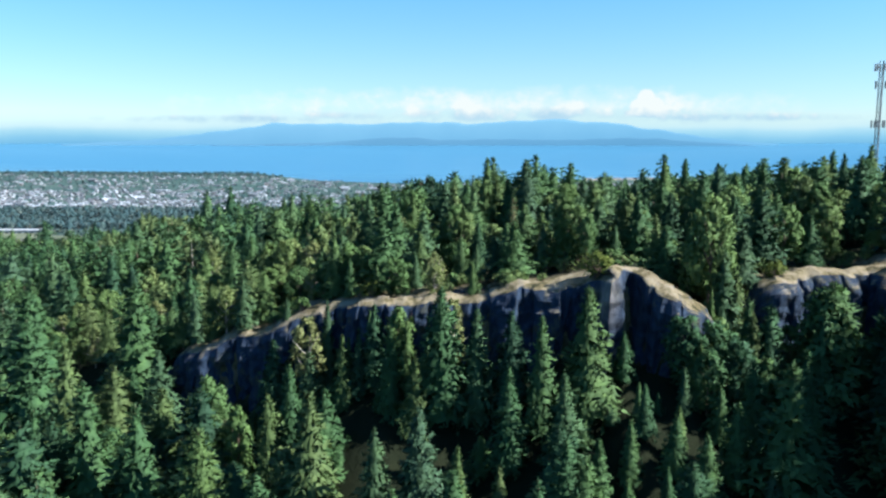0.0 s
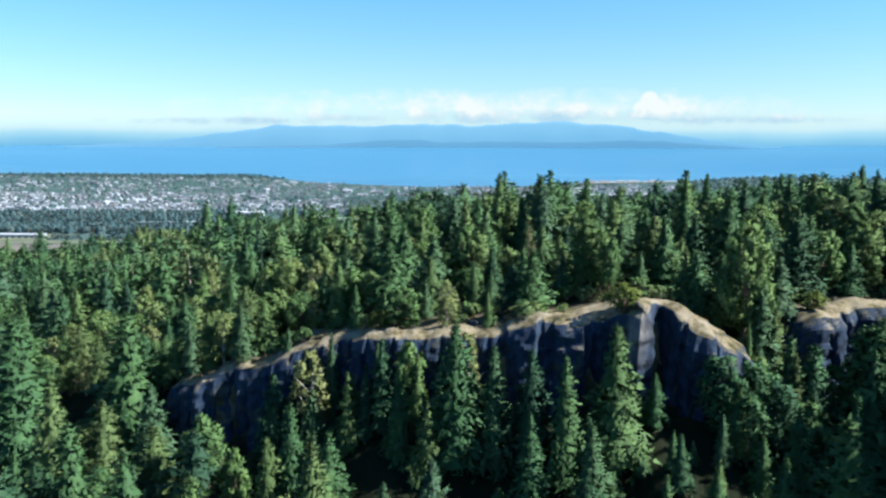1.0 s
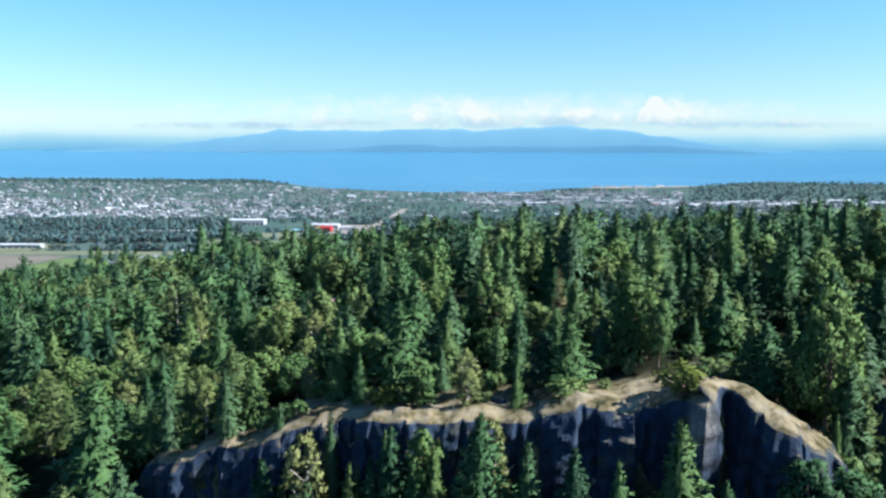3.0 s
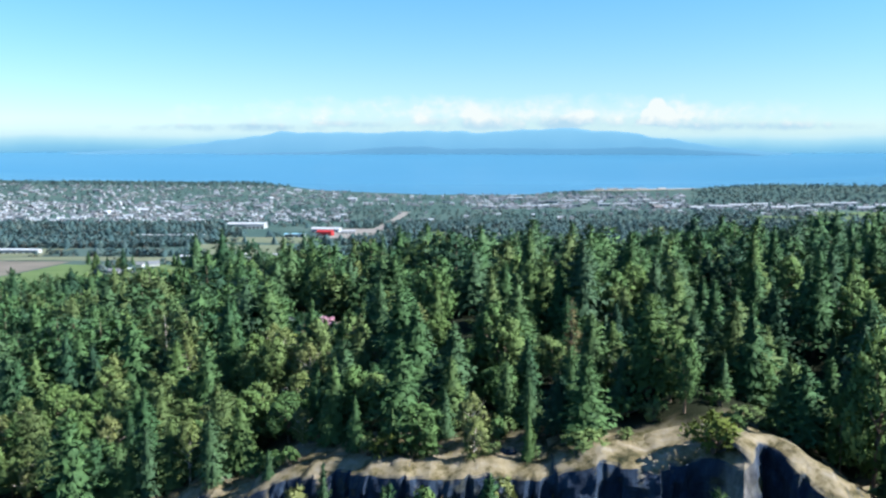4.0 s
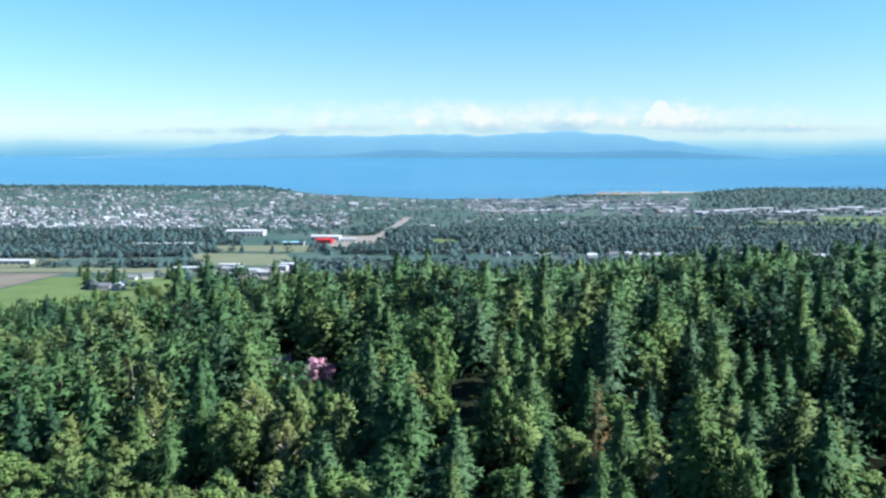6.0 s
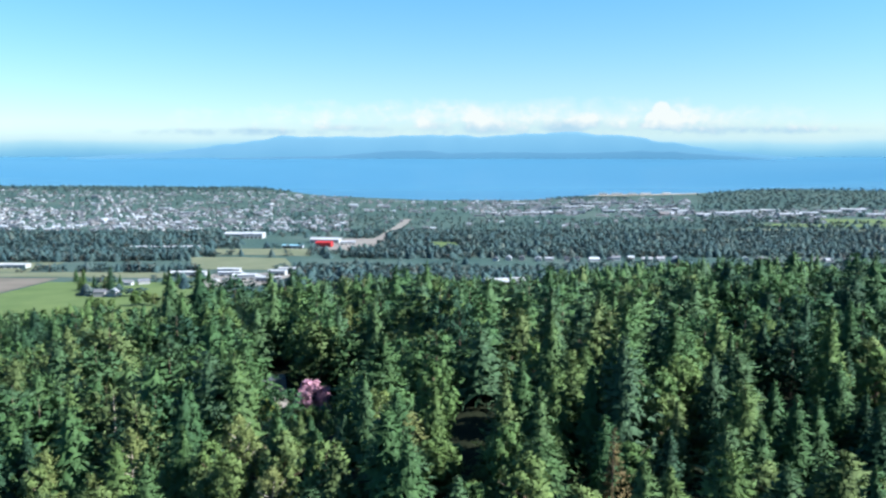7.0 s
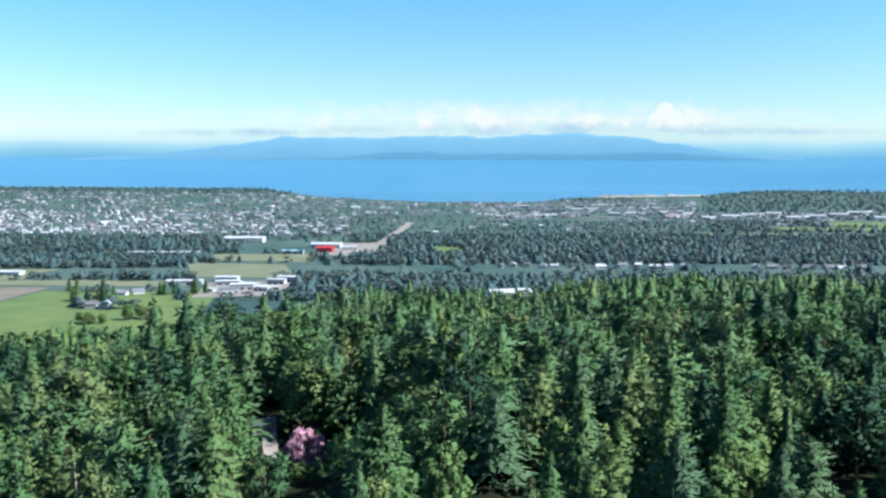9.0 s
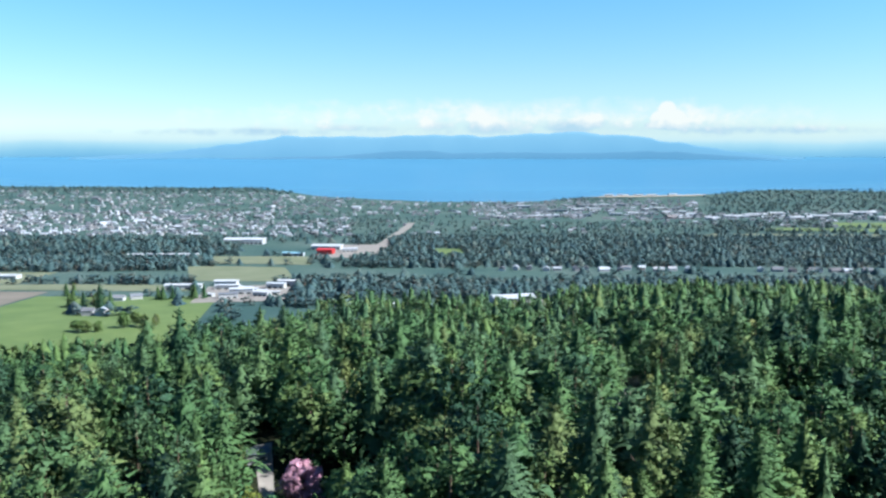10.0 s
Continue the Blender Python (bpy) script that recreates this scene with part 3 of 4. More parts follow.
def leaf_crown(seed, h=14.0, r=4.0, lobes=13, leaves=75, low=0.35, size=0.55, gaps=0.0):
    """Many lobes of small leaves, uneven, with gaps between them."""
    rng = np.random.default_rng(seed)
    Ps, Ds, Os = [], [], []
    for i in range(lobes):
        f = (i + 0.5) / lobes
        a, rad = i * 2.4 + rng.normal(0, 0.4), r * 0.68 * math.sqrt(1 - (2 * f - 0.9) ** 2 * 0.75) * rng.uniform(0.45, 1.1)
        c = np.array([rad * math.cos(a), rad * math.sin(a), h * (low + (0.9 - low) * f)])
        lr = r * rng.uniform(0.24, 0.42) * (1.12 - 0.4 * f)
        nrm = rng.normal(0, 1, (leaves, 3))
        nrm /= np.linalg.norm(nrm, axis=1, keepdims=True)
        nrm[:, 2] = np.where(nrm[:, 2] < -0.5, -nrm[:, 2], nrm[:, 2])
        nrm = nrm[rng.uniform(0, 1, leaves) > gaps]
        P = c + nrm * lr * rng.uniform(0.35, 1.15, (len(nrm), 1)) * np.array([1, 1, 1.15])
        whole = P - np.array([0, 0, h * 0.55])
        whole /= np.linalg.norm(whole, axis=1, keepdims=True) + 1e-9
        Ps.append(P)
        Ds.append(nrm * 0.6 + rng.normal(0, 0.8, P.shape))
        Os.append(nrm + 0.6 * whole + np.array([0, 0, 0.15]))
    P, D, O = np.concatenate(Ps), np.concatenate(Ds), np.concatenate(Os)
    ln = size * 1.5 * rng.uniform(0.7, 1.4, len(P))
    return tufts(P, D, ln, ln * rng.uniform(0.3, 0.45, len(P)), rng, O)


def limb_arrays(seed, h, r, n_limbs=6, low=0.3):
    """A trunk that forks into limbs."""
    rng = np.random.default_rng(seed)
    V, Q, M = trunk_arrays(h * 0.75, 0.28, 0.06)
    V, Q, M = [V], [Q], [M]
    for i in range(n_limbs):
        v, q, mm = trunk_arrays(r * rng.uniform(0.8, 1.2), 0.13, 0.1, 5, 4)
        rot = np.array(Euler((radians(rng.uniform(30, 60)), 0, i * 2.4)).to_matrix())
        v = v @ rot.T + np.array([0, 0, h * (low + 0.35 * i / n_limbs)])
        Q.append(q + sum(len(k) for k in V))
        V.append(v)
        M.append(mm @ rot.T)
    return np.concatenate(V), np.concatenate(Q), np.concatenate(M)


def skirts(seed, h, r, layers, sides, low=0.1):
    """A far conifer's crown: uneven skirts of boughs, one above another."""
    rng = np.random.default_rng(seed)
    V, N, Q = [], [], []
    for i in range(layers):
        f = i / layers
        top, foot = h * min(1.0, low + (1 - low) * (f + 1.75 / layers)), h * (low + (1 - low) * f)
        a = np.arange(sides) * 6.2832 / sides + rng.uniform(0, 6)
        rad = (r * (1 - f) ** 0.85 + 0.3) * np.where(np.arange(sides) % 2, rng.uniform(0.9, 1.35, sides), rng.uniform(0.4, 0.7, sides))
        o = sum(len(v) for v in V)
        V.append(np.concatenate([[[rng.normal(0, 0.05 * r), rng.normal(0, 0.05 * r), top]], np.stack([rad * np.cos(a), rad * np.sin(a), foot + rng.uniform(-0.05, 0.05, sides) * h], -1)]))
        N.append(np.concatenate([[[0, 0, 1.0]], np.stack([np.cos(a), np.sin(a), 0.35 + 0 * a], -1) / 1.06]))
        k = np.arange(sides)
        Q.append(np.stack([0 * k, 1 + k, 1 + (k + 1) % sides], -1) + o)
    return np.concatenate(V), np.concatenate(Q), np.concatenate(N)


def both(a, b):
    return np.concatenate([a[0], b[0]]), np.concatenate([a[1], b[1] + len(a[0])]), np.concatenate([a[2], b[2]])


class Kind:
    """A kind of tree: a few grown shapes, each a trunk and a crown, that single trees share."""
    def __init__(self, name, label, category, crown_mat, bark, grown, group):
        self.name, self.label, self.category, self.group = name, label, category, group
        self.shapes = []
        for (tv, tq, tn), (cv, cq, cn), h in grown:
            self.shapes.append((quad_mesh("trunk", tv, tq, [bark], smooth=True), quad_mesh("crown", cv, cq, [crown_mat], normals=cn), h))

    def plant(self, x, y, top, shape, spin, wide=1.0, label=""):
        tm, cm, h = self.shapes[shape % len(self.shapes)]
        base = float(land(x, y))
        s = (top - base) / h
        root = new(self.name)
        root.empty_display_size = 0.5
        root.matrix_world = Matrix.LocRotScale(sited(x, y, base), Euler((0, 0, spin)), (s * wide, s * wide, s))
        obj("trunk", tm, root)
        obj("crown", cm, root)
        return tagged(root, label or self.label, self.category, self.group)


fir = Kind("fir_tree", "tall green fir with drooping ragged boughs on the hill", "tree", m_fir, m_bark,
           [(trunk_arrays(20, 0.30), both(skirts(20 + i, 18.6, rr * 0.54, 11, 14, ba + 0.03), fir_crown(10 + i, 20, rr, 112, 24, ba, 0.34, 1.2, bl)), 20.0) for i, (rr, ba, bl) in enumerate(((6.8, 0.06, 0.85), (6.0, 0.08, 0.95), (7.4, 0.06, 0.78), (6.4, 0.1, 0.7), (5.6, 0.06, 1.0), (6.6, 0.14, 0.62)))], "firs of the hill forest")
# the same firs in darker needles, which stand in for shade
dark = Kind("shade_fir_tree", "dense fir coloured darker for shade, with heavy boughs on the hill", "tree", m_dark, m_bark,
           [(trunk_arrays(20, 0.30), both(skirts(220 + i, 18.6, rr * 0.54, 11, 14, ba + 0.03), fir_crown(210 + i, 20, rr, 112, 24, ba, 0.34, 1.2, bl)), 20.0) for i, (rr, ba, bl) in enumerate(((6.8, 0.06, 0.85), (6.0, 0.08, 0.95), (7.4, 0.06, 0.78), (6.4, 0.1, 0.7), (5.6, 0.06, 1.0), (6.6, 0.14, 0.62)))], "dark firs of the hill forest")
slim = Kind("young_fir_tree", "slim pointed young fir below the cliff", "tree", m_fir, m_bark,
            [(trunk_arrays(20, 0.26), both(skirts(40 + i, 18.6, rr * 0.54, 12, 14, 0.06), fir_crown(30 + i, 20, rr, 124, 27, 0.05, 0.24, 1.2, 0.95)), 20.0) for i, rr in enumerate((6.8, 7.4, 6.2, 7.8))], "pointed firs below the cliff")
broad = Kind("arbutus_tree", "round-headed arbutus with olive green leaves", "tree", m_leaf, m_bark,
             [(limb_arrays(50 + i, 14, 4), leaf_crown(50 + i, 14, rr, 28, 96, lo, 0.42), 14.0) for i, (rr, lo) in enumerate(((4.2, 0.14), (5.0, 0.2), (3.8, 0.1)))], "broad-leaved trees of the hill")
pale = Kind("maple_tree", "pale yellow-green maple in thin spring leaf", "tree", m_pale, m_grey_bark,
            [(limb_arrays(60 + i, 14, 4, 9, 0.25), leaf_crown(60 + i, 14, 3.8, 26, 80, 0.12, 0.36, 0.1), 14.0) for i in range(2)], "pale spring maples")
snag = Kind("dead_tree", "bare grey dead tree with broken limbs", "tree", m_grey_bark, m_grey_bark,
            [(trunk_arrays(18, 0.26, 0.02), fir_crown(71, 18, 1.5, 26, 6, 0.35, 0.5, 0.35, 0.4), 18.0)], "dead trees")
bush = Kind("bush", "olive yellow bush on the cliff brow", "bush", m_bush, m_bark,
            [(limb_arrays(80, 3.2, 1.6, 5, 0.1), leaf_crown(81 + i, 3.2, 2.2, 10, 70, 0.2, 0.22), 3.2) for i in range(2)], "bushes on the brow")
shrub = Kind("shrub", "low green shrub among the trees behind the brow", "shrub", m_leaf, m_bark,
             [(limb_arrays(84 + i, 2.4, 1.4, 5, 0.1), leaf_crown(86 + i, 2.4, 1.9, 9, 55, 0.15, 0.24), 2.4) for i in range(3)], "shrubs behind the brow")
leafy = Kind("broad_tree", "dark leafy broad tree crowded below the cliff nose", "tree", m_dark, m_bark,
             [(limb_arrays(55 + i, 14, 4), leaf_crown(55 + i, 14, 4.6, 28, 96, 0.12, 0.42), 14.0) for i in range(2)], "broad trees below the cliff")
cherry = Kind("cherry_tree", "cherry tree in full pink blossom", "tree", m_pink, m_bark,
              [(limb_arrays(90, 10, 3.5, 7, 0.25), leaf_crown(91, 10, 4.4, 30, 120, 0.16, 0.34), 10.0)], "")

rng = np.random.default_rng(7)
taken = []


def stand(kind, x, y, top, shape=0, wide=1.0, label=""):
    taken.append((x, y, 3.2 * wide))
    # firs to the right get the darker copy in place of shade
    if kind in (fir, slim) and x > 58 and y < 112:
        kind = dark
    return kind.plant(x, y, top, shape, rng.uniform(0, 6.28), wide, label)


# the firs below the cliff
for i, (x, y, top, wide) in enumerate(((25.5, 94, 160, 0.95), (12.3, 96.5, 155, 0.8), (17.2, 92.5, 155.2, 0.72), (-0.3, 98.6, 158.6, 0.85), (6.2, 98, 155, 0.75),
                                       (32.2, 95.5, 151.5, 0.85), (-22.3, 85.7, 144.2, 0.9), (-4, 83.4, 143, 0.8), (52.5, 77.3, 152.5, 0.95), (-35.7, 112, 144, 0.85),
                                       (-16.6, 106, 148.5, 0.7), (-11, 82, 140, 0.7), (2.3, 80, 138, 0.6), (8.6, 78, 136, 0.6), (23.8, 78, 140.5, 0.85), (55.9, 96, 154.5, 0.7),
                                       (62, 90, 150, 0.9), (20, 86, 147, 0.8), (11, 88, 148, 0.75), (48.7, 75, 137, 0.8), (-10, 101, 150, 0.7), (38, 84, 143, 0.8))):
    stand(slim, x, y, top, i, wide)
for i, (x, y, top, wide) in enumerate(((-69.5, 100, 139.5, 0.9), (-57, 95, 137, 0.9), (-46.6, 100, 138, 1.1), (-94, 120, 145, 1.1), (-80, 112, 143, 1.0), (-44, 92, 134, 0.9),
                                       (-72, 126, 152, 1.1), (-62, 134, 154, 0.9), (-33, 98, 138, 0.7), (70.5, 97, 160, 1.2), (78, 92, 155, 1.1), (85, 98, 158, 1.0), (-105, 136, 148, 1.1), (-118, 157, 143, 1.0))):
    stand(fir, x, y, top, i, wide)
for i, (x, y, top, wide) in enumerate(((50.2, 97.8, 154, 1.0), (44, 93, 147, 0.9), (57, 93, 148, 0.9), (64, 99, 152, 0.9), (-47, 107, 138, 0.8), (-40, 101, 135, 0.7))):
    stand(broad, x, y, top, i, wide)
for i, (x, y, top, wide) in enumerate(((-7, 104, 151, 0.7), (-14.5, 107, 152, 0.6), (-20, 106, 147, 0.75), (-27, 107, 143, 0.8), (-5, 97, 146, 0.8), (-22, 97, 140, 0.9), (-30, 103, 142, 0.8), (-64, 119, 139, 0.9),
                                       (67, 100, 151, 0.8), (90, 104, 152, 0.9), (75, 103, 149, 0.8), (46, 87, 145, 0.9), (33, 89, 145, 0.8), (60, 84, 146, 1.0), (41, 90, 147, 0.8))):
    stand(slim if i % 3 else fir, x, y, top, i, wide)
for i, (x, back, drop, wide) in enumerate(((-33, 6, 7, 0.9), (-19, 6, 5, 0.8), (-3, 6, 6, 0.8), (62, 6, 4, 0.9), (84, 7, 5, 1.0), (95, 6, 3, 1.0))):
    stand(fir, x, float(edge_y(x)) - back, float(edge_z(x)) - drop, i, wide)
# trees that rise past the brow from its foot
for i, (x, back, over, wide) in enumerate(((-28, 5, 2, 0.8), (-13.5, 5, 1, 0.8), (-24, 3.5, 3, 0.7), (-8.5, 4, 1, 0.7), (2, 4, 2, 0.65))):
    stand((pale, fir, slim, broad)[i % 4], x, float(edge_y(x)) - back, float(edge_z(x)) + over, i, wide * (0.75 if i % 4 == 2 else 1.0))
# along the brow
stand(broad, 51.5, 106.5, 175, 1, 0.62, "big round-headed arbutus growing in the cliff gully")
stand(bush, 29.6, 105.6, 163.6, 0, 1.25, "olive yellow bush spilling over the cliff brow")
for i, (x, y, top, wide) in enumerate(((33, 86, 146, 0.85), (36.5, 81, 143, 0.8), (29.5, 81.5, 142, 0.8), (40, 78, 141.5, 0.85), (33, 75, 138, 0.8), (46, 81, 145, 0.8), (27, 74, 136.5, 0.8), (52, 88, 149, 0.9))):
    stand(slim, x, y, top, i, wide)
for i, (x, y, top, wide) in enumerate(((43, 95, 155, 1.0), (47.6, 94, 154, 1.05), (45.5, 91, 150, 1.0), (51, 92.5, 151.5, 1.0), (70.8, 97.9, 159.4, 0.9))):
    stand(leafy, x, y, top, i, wide)
stand(fir, 55.5, 97, 157, 1, 0.75)
stand(fir, 59, 96, 156, 2, 0.8)
stand(slim, 44.5, 92, 150.5, 3, 0.7)
stand(slim, 48.2, 94, 152, 0, 0.65)
stand(broad, 51.5, 96.5, 151, 2, 0.9)
stand(slim, 53.5, 103.5, 165, 1, 0.62)
stand(slim, 49.8, 101.5, 158, 2, 0.6)
stand(fir, 56, 103, 160, 0, 0.7)
stand(broad, 54.5, 110.5, 172, 2, 0.6)
stand(broad, 48.5, 109, 167, 0, 0.55)
stand(broad, 73, 119, 172, 0, 0.95)
stand(broad, 83, 121, 172.5, 2, 0.9)
stand(broad, 30, 117, 170, 1, 0.7)
stand(pale, -30, 125, 155.5, 0, 1.0)
stand(pale, -51, 128, 152, 1, 0.9)
stand(pale, 43, 228, 161, 0, 0.8)
stand(pale, -66, 232, 142, 1, 0.8)
for x, y, top, wide in ((-45, 123, 155, 0.8), (-34, 119, 151, 0.7), (-20, 119, 160, 0.9), (-14, 117, 159, 0.8), (-6, 120, 161, 0.9), (6, 112, 161, 0.7), (11, 116, 165, 1.0), (14, 123, 167, 1.0), (4, 124, 164, 1.0), (-24, 129, 161, 1.0), (31, 124, 168, 1.0), (37, 120, 167, 1.0), (22, 122, 167, 1.0), (60, 122, 171, 1.0), (56, 116, 167, 0.8), (94, 122, 173, 1.0), (-58, 127, 150, 0.7)):
    stand(fir, x, y, top, int(x) + 60, wide)
stand(fir, 16.2, 182.4, 179.5, 3, 0.8, "tall fir standing above the canopy")
stand(fir, 27.5, 186, 178, 5, 0.6, "tall thin fir standing above the canopy")
rusty = Kind("dying_fir_tree", "dying fir with dull brown needles in the forest", "tree", m_rust, m_bark, [(trunk_arrays(20, 0.28), fir_crown(95, 20, 4.6, 80, 14, 0.15, 0.4, 1.0, 0.7), 20.0)], "dying firs")
stand(rusty, 17.1, 137, 171, 0, 0.8)
stand(pale, 38, 214, 167, 0, 1.15, "round-headed tan maple in thin spring leaf")
stand(pale, 43.8, 236, 160, 1, 0.95, "round-headed yellow maple in thin spring leaf")
stand(pale, 51, 237, 159.5, 0, 0.9, "round-headed yellow maple in thin spring leaf")
stand(pale, 108, 309, 153, 1, 1.2, "round-headed pale maple in thin spring leaf")
stand(pale, -44, 268, 152, 0, 1.2, "round-headed tan maple in thin spring leaf")
stand(bush, -58, 216, float(land(-58, 216)) + 7.5, 1, 1.0, "yellow-green bush beside the forest clearing")
for i, (x, y, hh) in enumerate(((-47, 216, 5.5), (-42, 217, 6), (-38, 220, 7), (-52, 217, 5), (-44, 211, 6), (-50, 210, 5.5))):
    stand(fir if i % 2 else broad, x, y, float(land(x, y)) + hh, i, 1.5, "low young tree beside the blossoming cherry")
stand(snag, -86, 190, 151)
stand(snag, -44, 190, 145)
for x, y, top in ((-15, 115, 156), (67, 111.5, 160.8)):
    stand(bush, x, y, top, int(abs(x)))
stand(cherry, -48, 226, float(land(-48, 226)) + 12.5, 0, 1.2)

for i in range(70):
    x = rng.uniform(-55, 95)
    y = float(edge_y(x)) + (7 if x > 14 else 3) + 20 * rng.uniform() ** 1.5
    if all((x - tx) ** 2 + (y - ty) ** 2 > 2.2 ** 2 for tx, ty, tw in taken):
        shrub.plant(x, y, float(land(x, y)) + rng.uniform(1.2, 3.4), i, rng.uniform(0, 6.28), rng.uniform(0.9, 1.5))

# the rest of the hill's forest
OPEN = ((44, 586, 13), (35.5, 168, 3.5), (60, 200, 4), (33, 222, 4), (36, 231, 4), (40, 243, 3.5), (44, 255, 3.5), (48, 267, 4), (51, 278, 5), (-41, 224, 4.5), (-64, 238, 8), (-48, 226, 6), (-47, 217, 6.5), (-45, 208, 5), (-39, 227, 4.5), (-31, 227, 4), (-56, 228, 6), (-58, 221, 5), (-69, 247, 6), (46, 212, 5), (55, 262, 6), (-35, 200, 4))       # clearings, some of them opened to fit the camera's view: middle and half width


def free(x, y, gap):
    back = y - float(edge_y(x))
    if -6 < back < ((7.5 if 6 < x < 52 else 6.5 if x > 58 else 4.5) + 2.0 * math.sin(x * 0.9) + 1.5 * math.sin(x * 0.37) if -50 < x < 110 else 2):
        return False
    if any((x - cx) ** 2 + (y - cy) ** 2 < (w + 1.5) ** 2 for cx, cy, w in OPEN):
        return False
    return all((x - tx) ** 2 + (1.3 * (y - ty)) ** 2 > (gap + 0.3 * tw) ** 2 for tx, ty, tw in taken)


def view_cap(x, y):
    """Caps tree heights so that the camera sees through to the cherry and the cabin's clearing."""
    if -46 < x < -14 and 206 < y < 230:                                # kept low so that the sun reaches the cherry
        return 6.0 + 0.6 * (x + 44)
    f = (y - 75) / 151
    if not (0.55 < f < 1.02) or not (-17 if f > 0.8 else -8) < x + 6 + 42 * f < 8:
        return 99.0
    return max(3.0, 211 - 80 * f - 4.2 - float(land(x, y)))


sites = []
for cy in np.concatenate([np.arange(20, 110, 8.0), np.arange(110, 250, 5.8), np.arange(250, 700, 8.0)]):
    for cx in np.arange(-560, 660, 8.0):
        x, y = cx + rng.uniform(-3.6, 3.6), cy + rng.uniform(-3, 3)
        # the wide right margin plants unseen trees on the spur, added for shade
        if x < -0.84 * y - 18 or x > 0.84 * y + (75 if y < 118 else 20) or (y > 590 and x < 95) or y > 650:
            continue
        if x < -95 and y > min(590, 335 + 1.6 * (x + 250)):
            continue
        if y > 150 and (wobble(x, y, 11, 12) + 0.35 * rng.uniform(-1, 1) < (-0.48 if y > 205 else -0.62) or wobble(x, y, 5, 3) < (-0.75 if y > 205 else -0.9)):
            continue
        if not (x > 86 and 90 < y < 113) and not (-25 < x < 75 and y < edge_y(x) - 5 and rng.uniform() < 0.35):
            sites.append((x, y))
for cy in np.arange(44, 112, 6.0):                                     # closer growth on the slope below the cliff
    for cx in np.arange(-90, 96, 6.0):
        x, y = cx + rng.uniform(-2.5, 2.5), cy + rng.uniform(-2.5, 2.5)
        if y < edge_y(x) - 6 and abs(x) < 0.8 * y + 10 and rng.uniform() < (0.45 if x < -25 else 0.15):
            sites.append((x, y))
single, rest = [], []
for x, y in sites:
    if y < 215 and free(x, y, 2.7):
        back = y - float(edge_y(x))
        (single if back > 0 and abs(x) < 0.8 * y and y < 178 or (back < 0 and y > 55 and abs(x) < 0.8 * y) else rest).append((x, y))
    elif y >= 215 and free(x, y, 2.0):
        rest.append((x, y))
single.sort(key=lambda p: abs(p[1] - 105))
for i, (x, y) in enumerate(single[:430]):
    g0 = float(land(x, y))
    hh = float(np.clip(17.5 + 3 * wobble(x, y, 22, 6) + rng.normal(0, 3.2), 8, 24)) * (0.85 if y < edge_y(x) else float(np.interp(y - edge_y(x), (0, 12, 45), (0.60, 0.74, 0.96 if x > -10 else 1.0))))
    if -50 < x < 50 and y < edge_y(x):
        hh = max(4.0, min(hh, 185 - 0.42 * y - g0 - rng.uniform(8, 18)))
    hh = min(hh, view_cap(x, y))
    share = (0.6 if x < 5 else 0.5) if 0 < y - edge_y(x) < (45 if x < 5 else 34) else 0.34
    kind = (pale if x < 25 and rng.uniform() < 0.38 else broad) if rng.uniform() < share else (slim if rng.uniform() < 0.12 else fir)
    # darker needles paint the shade on the right and below the cliff
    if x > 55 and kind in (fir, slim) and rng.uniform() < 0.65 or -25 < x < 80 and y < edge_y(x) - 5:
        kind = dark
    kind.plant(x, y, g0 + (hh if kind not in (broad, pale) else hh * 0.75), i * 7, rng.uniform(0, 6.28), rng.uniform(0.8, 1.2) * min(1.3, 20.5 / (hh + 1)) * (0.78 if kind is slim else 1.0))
rest += single[430:]


def woods(name, spots, shapes, heights, widths, tints, mats, label):
    """Many trees joined: every spot takes one of the grown shapes, turned and scaled."""
    V, Q, I, T, N, base = [], [], [], [], [], 0
    spots = np.asarray(spots)
    sx, sy, sz = sited(spots[:, 0], spots[:, 1], land(spots[:, 0], spots[:, 1]))
    pick = rng.integers(0, len(shapes), len(spots))
    for k, (v, q, nn, index, h) in enumerate(shapes):
        ids = np.where(pick == k)[0]
        if not len(ids):
            continue
        a = rng.uniform(0, 6.28, len(ids))
        s, w = heights[ids] / h, heights[ids] / h * widths[ids]
        c, sn = np.cos(a) * w, np.sin(a) * w
        x = v[None, :, 0] * c[:, None] - v[None, :, 1] * sn[:, None] + sx[ids][:, None]
        y = v[None, :, 0] * sn[:, None] + v[None, :, 1] * c[:, None] + sy[ids][:, None]
        z = v[None, :, 2] * s[:, None] + sz[ids][:, None]
        V.append(np.stack([x, y, z], -1).reshape(-1, 3))
        ca, sa = np.cos(a)[:, None], np.sin(a)[:, None]
        N.append(np.stack([nn[None, :, 0] * ca - nn[None, :, 1] * sa, nn[None, :, 0] * sa + nn[None, :, 1] * ca, np.broadcast_to(nn[None, :, 2], x.shape)], -1).reshape(-1, 3))
        Q.append((q[None] + (np.arange(len(ids)) * len(v))[:, None, None] + base).reshape(-1, 3))
        base += len(ids) * len(v)
        I.append(np.tile(index, len(ids)))
        T.append(np.repeat(tints[ids], len(v)))
    me = quad_mesh(name, np.concatenate(V), np.concatenate(Q), mats, np.concatenate(I), np.concatenate(T), normals=np.concatenate(N))
    return tagged(obj(name, me), label, "forest", kind="stuff")


def joined(trunk, crown, h):
    return np.concatenate([trunk[0], crown[0]]), np.concatenate([trunk[1], crown[1] + len(trunk[0])]), np.concatenate([trunk[2], crown[2]]), np.concatenate([np.ones(len(trunk[1])), np.zeros(len(crown[1]))]), h


